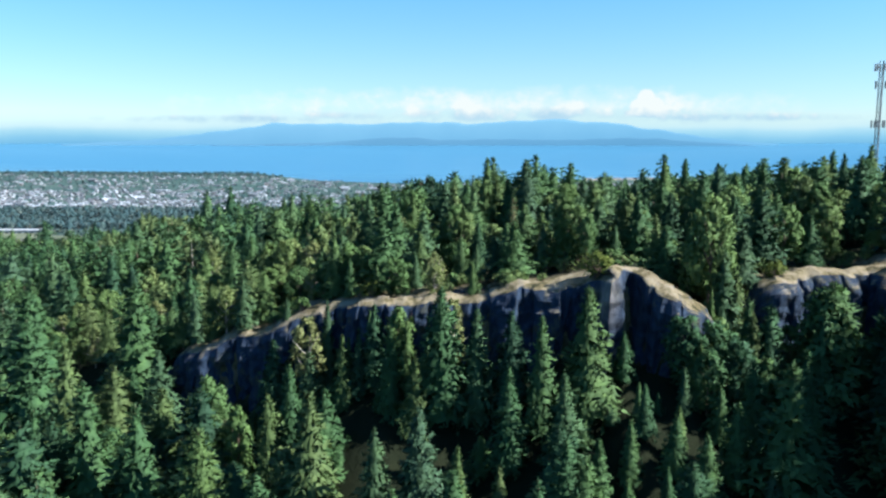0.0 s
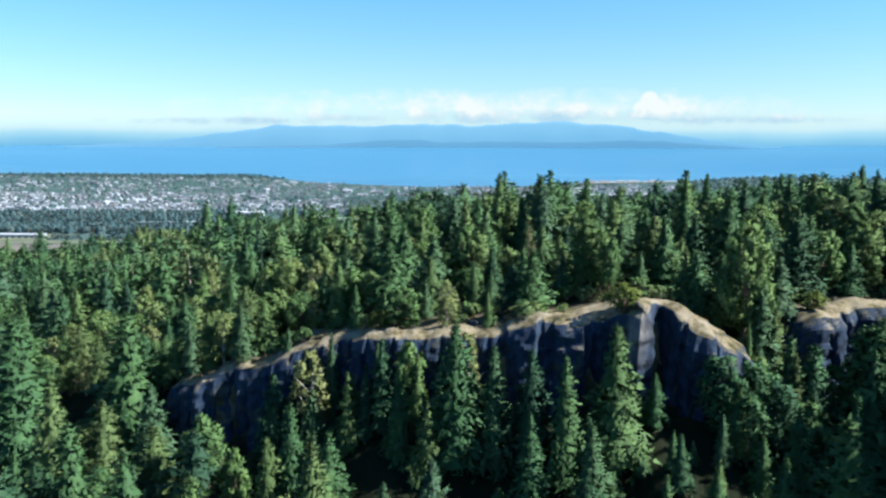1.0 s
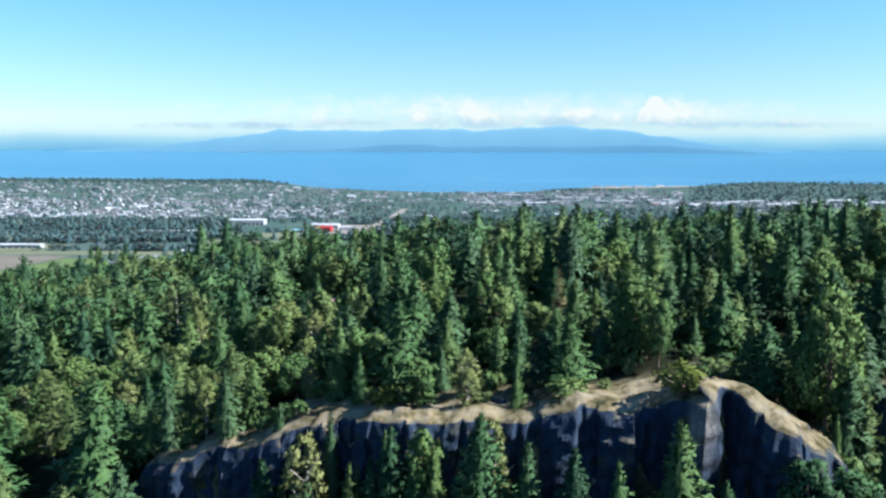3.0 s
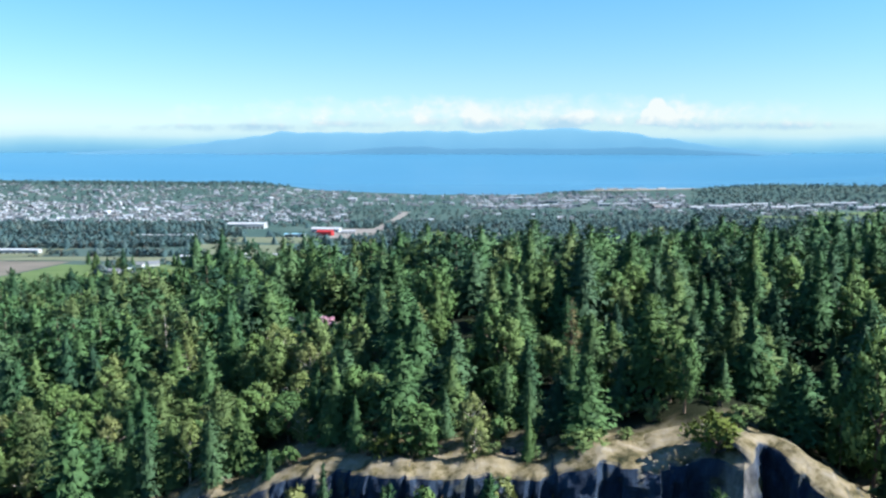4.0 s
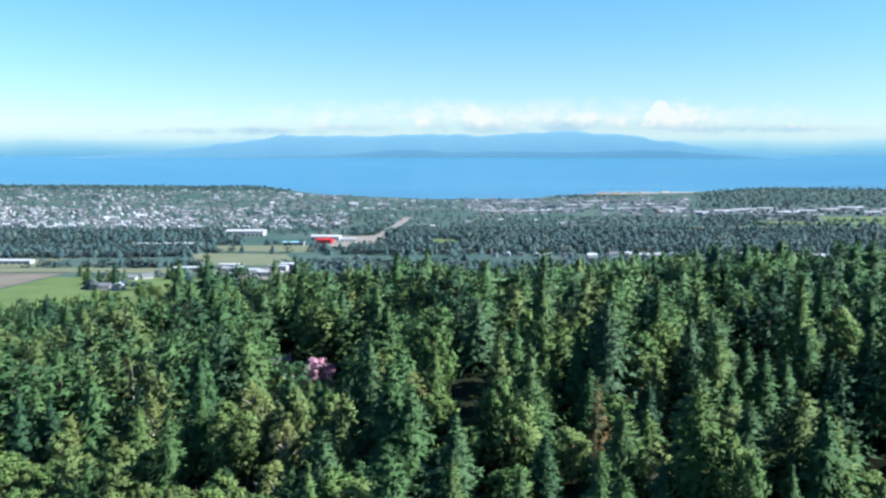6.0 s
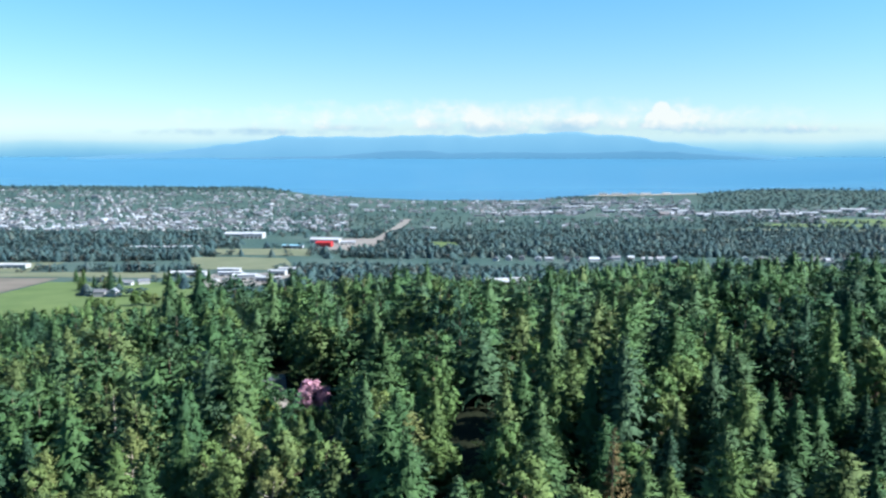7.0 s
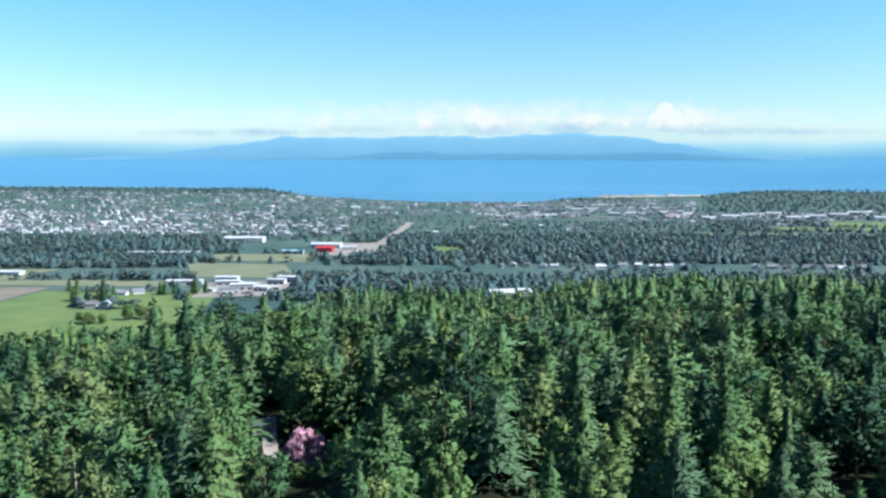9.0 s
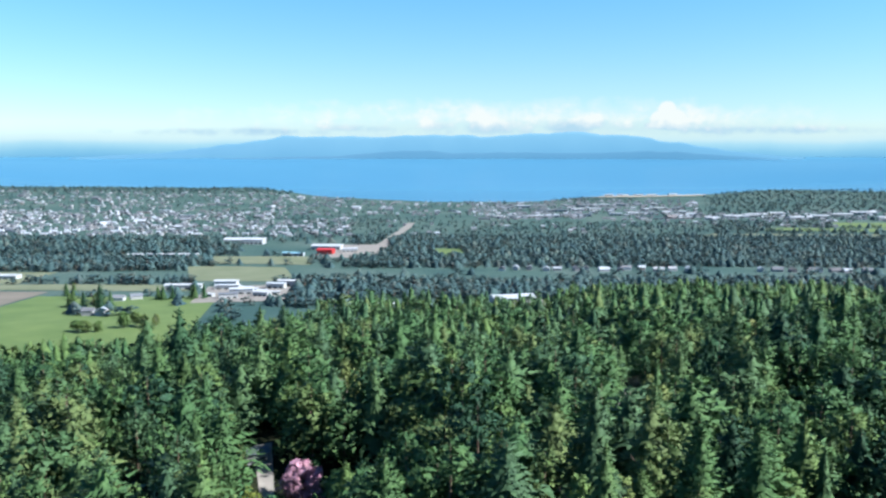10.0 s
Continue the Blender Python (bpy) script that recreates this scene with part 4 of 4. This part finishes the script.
mid_shapes = [joined(trunk_arrays(20, 0.28, 0, 4, 3), both(skirts(110 + i, 18.8, rr * 0.54, 11, 12, 0.14), fir_crown(100 + i, 20, rr, 80, 10, 0.10, 0.38, 1.5, bl)), 20.0) for i, (rr, bl) in enumerate(((7.6, 0.85), (6.6, 1.0), (8.4, 0.7), (7.2, 0.55), (8.0, 0.8), (5.8, 0.9), (7.8, 0.5), (7.0, 0.62), (8.6, 0.85)))]
mid_shapes += [joined(trunk_arrays(16, 0.28, 0, 4, 3), leaf_crown(120 + i, 16, 5.2 + 0.25 * i, 26, 30, 0.16, 0.62), 18.0) for i in range(9)]


def tall_of(spots):
    """Heights of trees: stands of taller and shorter ones, lower at the forest's foot, scaled and capped to fit the
    camera's view.
    """
    h = 19.5 + 3.8 * wobble(spots[:, 0], spots[:, 1], 22, 6) + rng.normal(0, 4.6, len(spots))
    h = np.clip(h, 7, 28) * np.where((spots[:, 0] > -5) & (spots[:, 1] < 205), 0.84, np.where((spots[:, 0] > -48) & (spots[:, 1] < 215), 0.88, 1.0)) * np.where(spots[:, 1] > 470, 0.75, 1.0) * np.where((spots[:, 1] > 238) & (spots[:, 1] < 330) & (spots[:, 0] > -125) & (spots[:, 0] < -10), 1.13, np.where((spots[:, 0] < -120) & (spots[:, 1] > 300), 0.8, 1.0))
    return np.minimum(h, np.array([view_cap(x, y) for x, y in spots]))


def tints_of(spots):
    # tints drop to the right, painting in the darker shaded side
    return np.clip(0.52 - 0.36 * step(45, 95, spots[:, 0]) * step(330, 260, spots[:, 1]) + 0.22 * wobble(spots[:, 0], spots[:, 1], 18, 4) + rng.normal(0, 0.28, len(spots)), 0, 1)


R = np.asarray([(x, y) for x, y in rest if view_cap(x, y) > 4])
mid = R[R[:, 1] < 330]
woods("forest", mid, mid_shapes, tall_of(mid), rng.uniform(0.75, 1.45, len(mid)), tints_of(mid), [m_wood, m_bark], "dense mixed green fir forest covering the hill")
low_shapes = [joined(trunk_arrays(20, 0.28, 0, 4, 2), both(skirts(145 + i, 20, rr * 0.66, 5, 8), fir_crown(140 + i, 20, rr, 44, 3, 0.14, 0.3, 1.5, bl)), 20.0) for i, (rr, bl) in enumerate(((5.4, 0.75), (4.6, 0.85), (5.8, 0.65), (5.2, 0.55)))]
low_shapes += [joined(trunk_arrays(16, 0.28, 0, 4, 2), leaf_crown(150 + i, 16, 5.6, 12, 16, 0.2, 1.1), 19.0) for i in range(5)]
low = R[R[:, 1] >= 330]
woods("forest", low, low_shapes, tall_of(low), rng.uniform(0.9, 1.7, len(low)), tints_of(low), [m_wood, m_bark], "dense fir forest on the hill's far foot")


# ---- the plain: fields, buildings, town ----
def draped(name, corners, mat, label, category, lift=0.4, n=10):
    """A patch of ground between four corners, laid on the land."""
    c = np.asarray(corners, float)
    s, t = np.meshgrid(np.linspace(0, 1, n), np.linspace(0, 1, n), indexing="ij")
    P = c[0] * ((1 - s) * (1 - t))[..., None] + c[1] * (s * (1 - t))[..., None] + c[2] * (s * t)[..., None] + c[3] * ((1 - s) * t)[..., None]
    z = land(P[..., 0], P[..., 1]) + lift
    me = quad_mesh(name, np.stack(sited(P[..., 0], P[..., 1], z), -1).reshape(-1, 3), grid_quads(n, n), [mat], smooth=True)
    return tagged(obj(name, me), label, category, kind="structure")


PATCH = []


def patch(name, corners, mat, label, category, lift=0.4):
    PATCH.append(np.asarray(corners, float))
    return draped(name, corners, mat, label, category, lift)


patch("meadow", ((-395, 340), (-185, 430), (-250, 655), (-438, 655)), m_field, "bright green meadow on the plain", "field")
patch("meadow", ((-700, 400), (-402, 360), (-446, 682), (-640, 684)), m_brown, "brown ploughed field on the plain", "field")
patch("meadow", ((-620, 692), (-300, 692), (-310, 730), (-640, 728)), m_dryfield, "strip of pale stubble along a lane", "field", 0.45)
patch("meadow", ((-640, 730), (-520, 735), (-540, 830), (-690, 830)), m_dryfield, "pale dry field on the plain", "field")
patch("meadow", ((-330, 760), (-200, 760), (-250, 880), (-390, 880)), m_dryfield, "strip of pale green farmland", "field")
patch("meadow", ((-370, 905), (-220, 905), (-240, 985), (-400, 985)), m_dryfield, "strip of dry grass farmland", "field", 0.5)
patch("meadow", ((-240, 975), (-140, 985), (-120, 1150), (-230, 1150)), m_gravel, "grey car park around the shops", "car park", 0.6)
patch("meadow", ((-260, 610), (-170, 620), (-190, 735), (-290, 720)), m_gravel, "gravel yard between white buildings", "yard", 0.5)
patch("meadow", ((950, 1500), (1500, 1480), (1500, 1600), (950, 1600)), m_field, "pale green playing field near the town", "field")
patch("meadow", ((480, 1290), (980, 1300), (1000, 1360), (560, 1350)), m_dryfield, "pale green farmland behind the woods", "field")
patch("meadow", ((700, 1420), (1150, 1400), (1180, 1470), (760, 1480)), m_field, "bright green farmland near the town", "field")
patch("meadow", ((-40, 1010), (10, 1010), (0, 1100), (-50, 1100)), m_field, "small bright clearing in the woods", "field")
patch("road", ((-168, 990), (-152, 990), (-112, 1560), (-134, 1560)), m_gravel, "grey road running towards the town", "road", 0.8)
patch("meadow", ((20, 596), (80, 596), (80, 640), (20, 640)), m_gravel, "gravel yard around a large shed", "yard", 0.5)
patch("road", ((31, 206), (34, 206), (52, 284), (48.5, 284)), m_gravel, "narrow gravel track through the forest", "road", 0.35)
patch("road", ((-68, 248), (-63, 250), (-55.5, 228), (-59, 227)), m_gravel, "gravel drive by the cabin in the forest clearing", "road", 0.35)
patch("sand_spit", ((330, 2420), (1070, 2545), (1080, 2590), (380, 2490)), m_sand, "pale sand spit at the shore", "beach", 3.0)


def slab_building(name, x, y, w, d, h, turn, wall, roof, label, category, doors=4, group=""):
    """A long low building: walls, a shallow gabled roof with eaves, and a row of dark openings."""
    root = new(name)
    root.matrix_world = pose(*sited(x, y, float(land(x, y)) + 0.3), 0, 0, turn)
    bm = bmesh.new()
    box(bm, -w / 2, -d / 2, -2, w / 2, d / 2, h)
    part("wall", bm, wall, root)
    bm = bmesh.new()
    e, rise = 0.8, d * 0.09
    v = [bm.verts.new(p) for p in ((-w / 2 - e, -d / 2 - e, h), (w / 2 + e, -d / 2 - e, h), (w / 2 + e, 0, h + rise), (-w / 2 - e, 0, h + rise), (-w / 2 - e, d / 2 + e, h), (w / 2 + e, d / 2 + e, h))]
    for f in ((0, 1, 2, 3), (3, 2, 5, 4), (0, 3, 4), (1, 5, 2), (0, 4, 5, 1)):
        bm.faces.new([v[k] for k in f])
    part("roof", bm, roof, root)
    for i in range(doors):
        bm = bmesh.new()
        cx = -w / 2 + w * (i + 0.5) / doors
        box(bm, cx - w / doors * 0.28, -d / 2 - 0.08, 0.2, cx + w / doors * 0.28, -d / 2 + 0.05, h * 0.45)
        part("window", bm, m_glass, root)
    return tagged(root, label, category, group)


slab_building("warehouse", -412, 1164, 74, 30, 9, 0, m_white, m_metal, "long white warehouse with a pale metal roof", "warehouse", 9)
slab_building("warehouse", -236, 1085, 52, 26, 7, -4, m_white, m_metal, "white shop building beside a red one", "shop", 7)
slab_building("store", -224, 1020, 26, 22, 8, -4, m_red, m_red, "bright red store building on the plain", "shop", 5)
slab_building("store", -190, 1050, 26, 14, 6, 10, m_white, m_metal, "low white shop with a flat pale roof", "shop", 4)
for i, (x, y, w, d, h, a) in enumerate(((-232, 668, 24, 11, 6, 8), (-208, 708, 20, 10, 6, -6), (-262, 705, 26, 9, 5, 4), (-198, 722, 24, 10, 7, -5), (-235, 640, 18, 10, 5, 20), (-275, 735, 26, 12, 5, 0), (-205, 652, 16, 10, 5, -15))):
    slab_building("barn", x, y, w, d, h, a, m_white, m_roof1 if i % 3 == 1 else m_metal, "white farm building with a low pale roof", "barn", 3, "white buildings round the yard")
for i in range(9):
    slab_building("shed", -258 + (i * 29) % 71, 652 + (i * 37) % 62, 8 + (i * 5) % 6, 5, 3.2, (i * 41) % 60 - 30, m_white, m_metal, "small white shed in the gravel yard", "shed", 1, "small sheds in the yard")
slab_building("barn", -312, 708, 40, 11, 5, 4, m_white, m_metal, "long pale barn at the meadow's far edge", "barn", 4)
slab_building("store", -271, 996, 34, 12, 5, -2, m_white, m_blue, "low store with a light blue roof", "shop", 4)
slab_building("shed", -73, 578, 26, 10, 5, 6, m_white, m_metal, "pale shed at the forest's far edge", "shed", 3)
slab_building("shed", 44, 600, 38, 22, 9, 12, m_white, m_metal, "large pale metal shed among the trees", "shed", 4)
slab_building("barn", -475, 980, 110, 12, 5, 3, m_white, m_metal, "long low white barn beyond the wood", "barn", 12)
slab_building("barn", -585, 775, 70, 14, 5, 0, m_white, m_metal, "long pale greenhouse on the plain", "greenhouse", 8)
slab_building("cabin", -64.5, 240.5, 6, 4.5, 2.6, 25, m_wall1, m_roof1, "small grey cabin in the forest clearing", "cabin", 2)


for i in range(26):                                                    # shops and halls of the town by the shore
    y = 1690 + (i * 97) % 470
    slab_building("hall", (0.07 + (i * 0.618 % 1) * 0.31) * y, y, 22 + (i * 13) % 34, 16, 7, (i * 31) % 24 - 12, m_white if i % 2 else m_wall1, m_roof1 if i % 3 else m_metal, "pale flat-roofed hall in the shore town", "hall", 3, "halls of the shore town")
for i, (x, y) in enumerate(((640, 2519), (700, 2526), (771, 2538), (830, 2546), (925, 2562))):
    slab_building("hall", x, y, 34 + (i * 11) % 20, 16, 8, i * 7 - 14, m_white, m_metal, "white hall on the sand spit at the shore", "hall", 3, "halls on the spit")
for i in range(14):                                                    # pale roofs of the works near the shore
    y = 1650 + (i * 53) % 190
    slab_building("works", (0.42 + 0.036 * i) * y, y, 36 + (i * 17) % 40, 24, 7, (i * 29) % 20 - 10, m_white, m_metal, "long white industrial building near the shore", "works", 5, "works near the shore")


def house_mesh(w, d, h):
    bm = bmesh.new()
    box(bm, -w / 2, -d / 2, -1.5, w / 2, d / 2, h)
    wall = bpy.data.meshes.new("wall")
    bm.to_mesh(wall)
    wall.materials.append(m_wall1)
    bm.free()
    bm = bmesh.new()
    e, rise = 0.6, d * 0.3
    v = [bm.verts.new(p) for p in ((-w / 2 - e, -d / 2 - e, h - 0.1), (w / 2 + e, -d / 2 - e, h - 0.1), (w / 2 + e, 0, h + rise), (-w / 2 - e, 0, h + rise), (-w / 2 - e, d / 2 + e, h - 0.1), (w / 2 + e, d / 2 + e, h - 0.1))]
    for f in ((0, 1, 2, 3), (3, 2, 5, 4), (0, 3, 4), (1, 5, 2), (0, 4, 5, 1)):
        bm.faces.new([v[k] for k in f])
    roof = bpy.data.meshes.new("roof")
    bm.to_mesh(roof)
    roof.materials.append(m_roof1)
    bm.free()
    return wall, roof


HOUSES = [house_mesh(11, 8, 3.6), house_mesh(12, 8, 4.6), house_mesh(9, 7.5, 4.8), house_mesh(14, 9, 3.6)]
hr = np.random.default_rng(11)


def house(x, y, i, turn, label, group):
    wall, roof = HOUSES[i % len(HOUSES)]
    root = new("house")
    root.matrix_world = pose(*sited(x, y, float(land(x, y)) + 0.2), 0, 0, turn)
    obj("wall", wall, root)
    obj("roof", roof, root)
    return tagged(root, label, "house", group)


built = [(-232, 668), (-208, 700), (-262, 705), (-190, 728), (46, 615)]


def clear_of(x, y, gap):
    return all((x - bx) ** 2 + (y - by) ** 2 > gap * gap for bx, by in built)


for x, y, a in ((-318, 552, 5), (-306, 551, 85), (-340, 632, 0), (-328, 641, 30)):
    house(x, y, int(-x), a, "small farmhouse standing in the green meadow", "farmhouses")
    built.append((x, y))
for i in range(26):                                                    # the row along the road beyond the wood
    x = 60 + i * 19 + hr.uniform(-5, 5)
    y = 868 - 0.05 * x + hr.uniform(-7, 7)
    if 330 < x < 385:
        continue
    house(x, y, i, hr.choice((0, 90)) + hr.uniform(-8, 8), "pale roadside house beyond the forest", "houses along the road")
    built.append((x, y))

for i, (x, y, hh, kind, wide) in enumerate(((-360, 595, 17, fir, 1.1), (-353, 599, 15, fir, 1.0), (-367, 600, 14, fir, 1.0), (-328, 584, 24, fir, 0.8), (-321, 588, 17, fir, 1.0), (-335, 590, 15, broad, 1.2), (-296, 632, 15, fir, 1.0), (-303, 636, 14, fir, 1.1), (-289, 637, 13, fir, 1.0),
                                              (-267, 637, 15, fir, 1.1), (-259, 640, 16, fir, 1.0), (-273, 645, 13, fir, 1.1), (-277, 486, 10, broad, 1.7), (-286, 490, 9, broad, 1.7), (-269, 488, 9, broad, 1.6), (-257, 500, 13, broad, 1.3), (-250, 505, 12, broad, 1.4), (-242, 500, 11, pale, 1.5), (-236, 506, 10, pale, 1.5), (-410, 658, 15, fir, 1.0), (-404, 661, 14, fir, 1.0))):
    kind.plant(x, y, float(land(x, y)) + hh, i, i * 1.7, wide, "tree standing in the green meadow by the farmhouses")
    built.append((x, y))

# the town: the nearest houses singly, the rest joined
AREAS = ((-0.95, -0.30, 1290, 1800, 820), (-0.95, -0.17, 1750, 2450, 640), (-0.34, -0.18, 1250, 1700, 120), (-0.16, 0.12, 1750, 2250, 130), (0.02, 0.40, 1660, 2350, 620), (0.36, 0.62, 1500, 1800, 120), (0.5, 0.92, 1600, 1900, 220), (-0.2, 0.4, 1300, 1650, 40))
homes = []
for u0, u1, y0, y1, count in AREAS:
    for k in range(count):
        y = hr.uniform(y0, y1)
        x = hr.uniform(u0, u1) * y
        homes.append((round(x / 17) * 17 + hr.uniform(-3, 3), round(y / 26) * 26 + hr.uniform(-3, 3), hr.uniform(-6, 6)))
homes = [(x, y, a) for x, y, a in homes if y < coast(x / y) - 60 and 0.35 * wobble(x, y, 90, 9) + hr.uniform() > 0.22]
homes.sort(key=lambda q: q[1])
for i, (x, y, a) in enumerate(homes[:270]):
    house(x, y, i, a + 90 * (i % 3 == 0), "suburban house in the coastal town", "houses of the town")
V, Q, I, T = [], [], [], []
for i, (x, y, a) in enumerate(homes[270:]):
    w, d, h = hr.uniform(8, 14), hr.uniform(7, 9.5), hr.uniform(3, 5.2)
    if hr.uniform() < 0.03:
        w, d, h = w * 3, d * 2, h * 1.3
    rise = 0.28 * d if w < 30 else 0.5
    P = np.array([(-1, -1, 0), (1, -1, 0), (1, 1, 0), (-1, 1, 0), (-1, -1, 1), (1, -1, 1), (1, 1, 1), (-1, 1, 1)], float) * (w / 2, d / 2, h)
    K = np.array([(-1.08, -1.1, 1), (1.08, -1.1, 1), (1.08, 0, 1), (-1.08, 0, 1), (-1.08, 1.1, 1), (1.08, 1.1, 1)]) * (w / 2, d / 2, h)
    K[2:4, 2] += rise
    P = np.concatenate([P, K])
    c, s = math.cos(radians(a + 90 * (i % 3 == 0))), math.sin(radians(a + 90 * (i % 3 == 0)))
    sx, sy, sz = sited(x, y, float(land(x, y)) - 0.2)
    P = np.stack([P[:, 0] * c - P[:, 1] * s + sx, P[:, 0] * s + P[:, 1] * c + sy, P[:, 2] + sz], -1)
    o = len(V) * 14
    V.append(P)
    Q += [[o + k for k in f] for f in ((0, 1, 5, 4), (1, 2, 6, 5), (2, 3, 7, 6), (3, 0, 4, 7), (8, 9, 10, 11), (11, 10, 13, 12))]
    I += [0, 0, 0, 0, 1, 1]
    T += [hr.uniform()] * 14
tagged(obj("town_houses", quad_mesh("town_houses", np.concatenate(V), Q, [m_walls, m_roofs], I, T)), "pale roofs of a dense coastal town", "houses", kind="stuff")

# trees of the plain: woods, hedgerows and street trees
far_shapes = [joined(trunk_arrays(20, 0.4, 0, 4, 2), skirts(160 + i, 20, rr, 3 + i % 2, 6, 0.05), 20.0) for i, rr in enumerate((5.4, 4.6, 6.0))]
far_shapes += [joined(trunk_arrays(16, 0.4, 0, 4, 2), leaf_crown(170 + i, 16, 6.4, 6, 8, 0.12, 2.1), 20.0) for i in range(6)]


def inside(x, y, c):
    s = False
    for k in range(4):
        (ax, ay), (bx, by) = c[k], c[(k + 1) % 4]
        if (ay > y) != (by > y) and x < (bx - ax) * (y - ay) / (by - ay) + ax:
            s = not s
    return s


spots = []


def grove(u0, u1, y0, y1, spacing, chance=1.0):
    for y in np.arange(y0, y1, spacing):
        for x in np.arange(u0 * y, u1 * y, spacing):
            px, py = x + hr.uniform(-0.45, 0.45) * spacing, y + hr.uniform(-0.45, 0.45) * spacing
            if hr.uniform() < chance and py < coast(px / py) - 15 and not any(inside(px, py, c) for c in PATCH) and clear_of(px, py, 11):
                spots.append((px, py))


grove(-0.95, -0.42, 700, 760, 9, 0.5)
grove(-1.0, -0.40, 840, 960, 9.5)
grove(-1.0, -0.36, 1000, 1260, 14, 0.95)
grove(-0.42, -0.14, 880, 1000, 11, 0.35)
grove(-0.30, -0.12, 590, 760, 10.5, 0.75)
grove(-0.17, 0.95, 640, 770, 10.0, 0.95)
grove(-0.17, 0.95, 770, 835, 17.0, 0.25)
grove(-0.17, 0.95, 890, 1280, 12.5, 0.97)
grove(0.0, 1.0, 1280, 1600, 17, 0.75)
grove(-0.35, 0.0, 1180, 1700, 20, 0.55)
grove(-1.0, -0.1, 1300, 1800, 24, 0.42)
grove(-1.0, -0.15, 1800, 2450, 26, 0.5)
grove(-1.0, -0.28, 2440, 2700, 30, 0.95)
grove(-0.15, 0.4, 1700, 2300, 30, 0.42)
grove(0.4, 1.0, 1640, 2050, 26, 0.6)
grove(0.42, 1.0, 2050, 2800, 34, 0.95)
grove(0.16, 0.30, 2300, 2440, 18, 0.9)
grove(-0.62, -0.30, 480, 720, 16, 0.12)
for x, y in ((-330, 556), (-336, 561), (-298, 548), (-292, 556), (-285, 552), (-345, 600), (-300, 640), (-290, 648), (-380, 652), (-390, 640), (-265, 600), (-318, 580)):
    spots.append((x, y))
spots = np.asarray(spots)
in_town = (spots[:, 1] > 1290) & (spots[:, 1] < 2440) & (spots[:, 0] < 0.42 * spots[:, 1])      # lower street trees
woods("far_woods", spots, far_shapes, hr.uniform(9, 13, len(spots)) * np.where(in_town, 0.72, 1.0), hr.uniform(2.0, 3.3, len(spots)) * np.where(in_town, 0.8, 1.0), np.clip(hr.normal(0.45, 0.3, len(spots)), 0, 1), [m_far, m_bark], "woods on the plain around the town, coloured blue-green for haze")


# ---- the radio mast on the hill ----
def bar(bm, a, b, r):
    a, b = Vector(a), Vector(b)
    m = Matrix.Translation((a + b) / 2) @ (b - a).to_track_quat("Z", "Y").to_matrix().to_4x4()
    bmesh.ops.create_cone(bm, cap_ends=True, segments=6, radius1=r, radius2=r, depth=(b - a).length, matrix=m)


def radio_mast(x, y, top):
    base = float(land(x, y))
    h, k = top - base, 0.9
    root = new("radio_mast")
    root.matrix_world = pose(*sited(x, y, base), 0, 0, 20)
    feet = [Vector((k * math.cos(a), k * math.sin(a), 0)) for a in (0, 2.094, 4.189)]
    for f in feet:
        bm = bmesh.new()
        bar(bm, f - Vector((0, 0, 0.5)), f + Vector((0, 0, h)), 0.16)
        part("leg", bm, m_steel, root)
    bm = bmesh.new()
    z, i = 0.0, 0
    while z < h - 2:
        for j in range(3):
            a, b = feet[j], feet[(j + 1) % 3]
            bar(bm, a + Vector((0, 0, z)), b + Vector((0, 0, z)), 0.08)
            bar(bm, a + Vector((0, 0, z)), b + Vector((0, 0, z + 2)), 0.08)
        z += 2
    part("lattice", bm, m_steel, root)
    for zz, arms in ((h - 2.5, 6), (h - 9, 4), (h - 24, 5)):
        for j in range(arms):
            a = j * 6.283 / arms
            bm = bmesh.new()
            tip = Vector((2.4 * math.cos(a), 2.4 * math.sin(a), zz))
            bar(bm, (0, 0, zz), tip, 0.07)
            antenna = part("antenna", bm, m_steel, root)
            bm = bmesh.new()
            box(bm, tip.x - 0.22, tip.y - 0.22, zz - 1.4, tip.x + 0.22, tip.y + 0.22, zz + 1.4)
            part("panel", bm, m_steel, antenna, "upright grey antenna panel")
    return tagged(root, "grey steel lattice radio mast with antenna panels", "radio mast")


radio_mast(168.7, 222, 214.8)
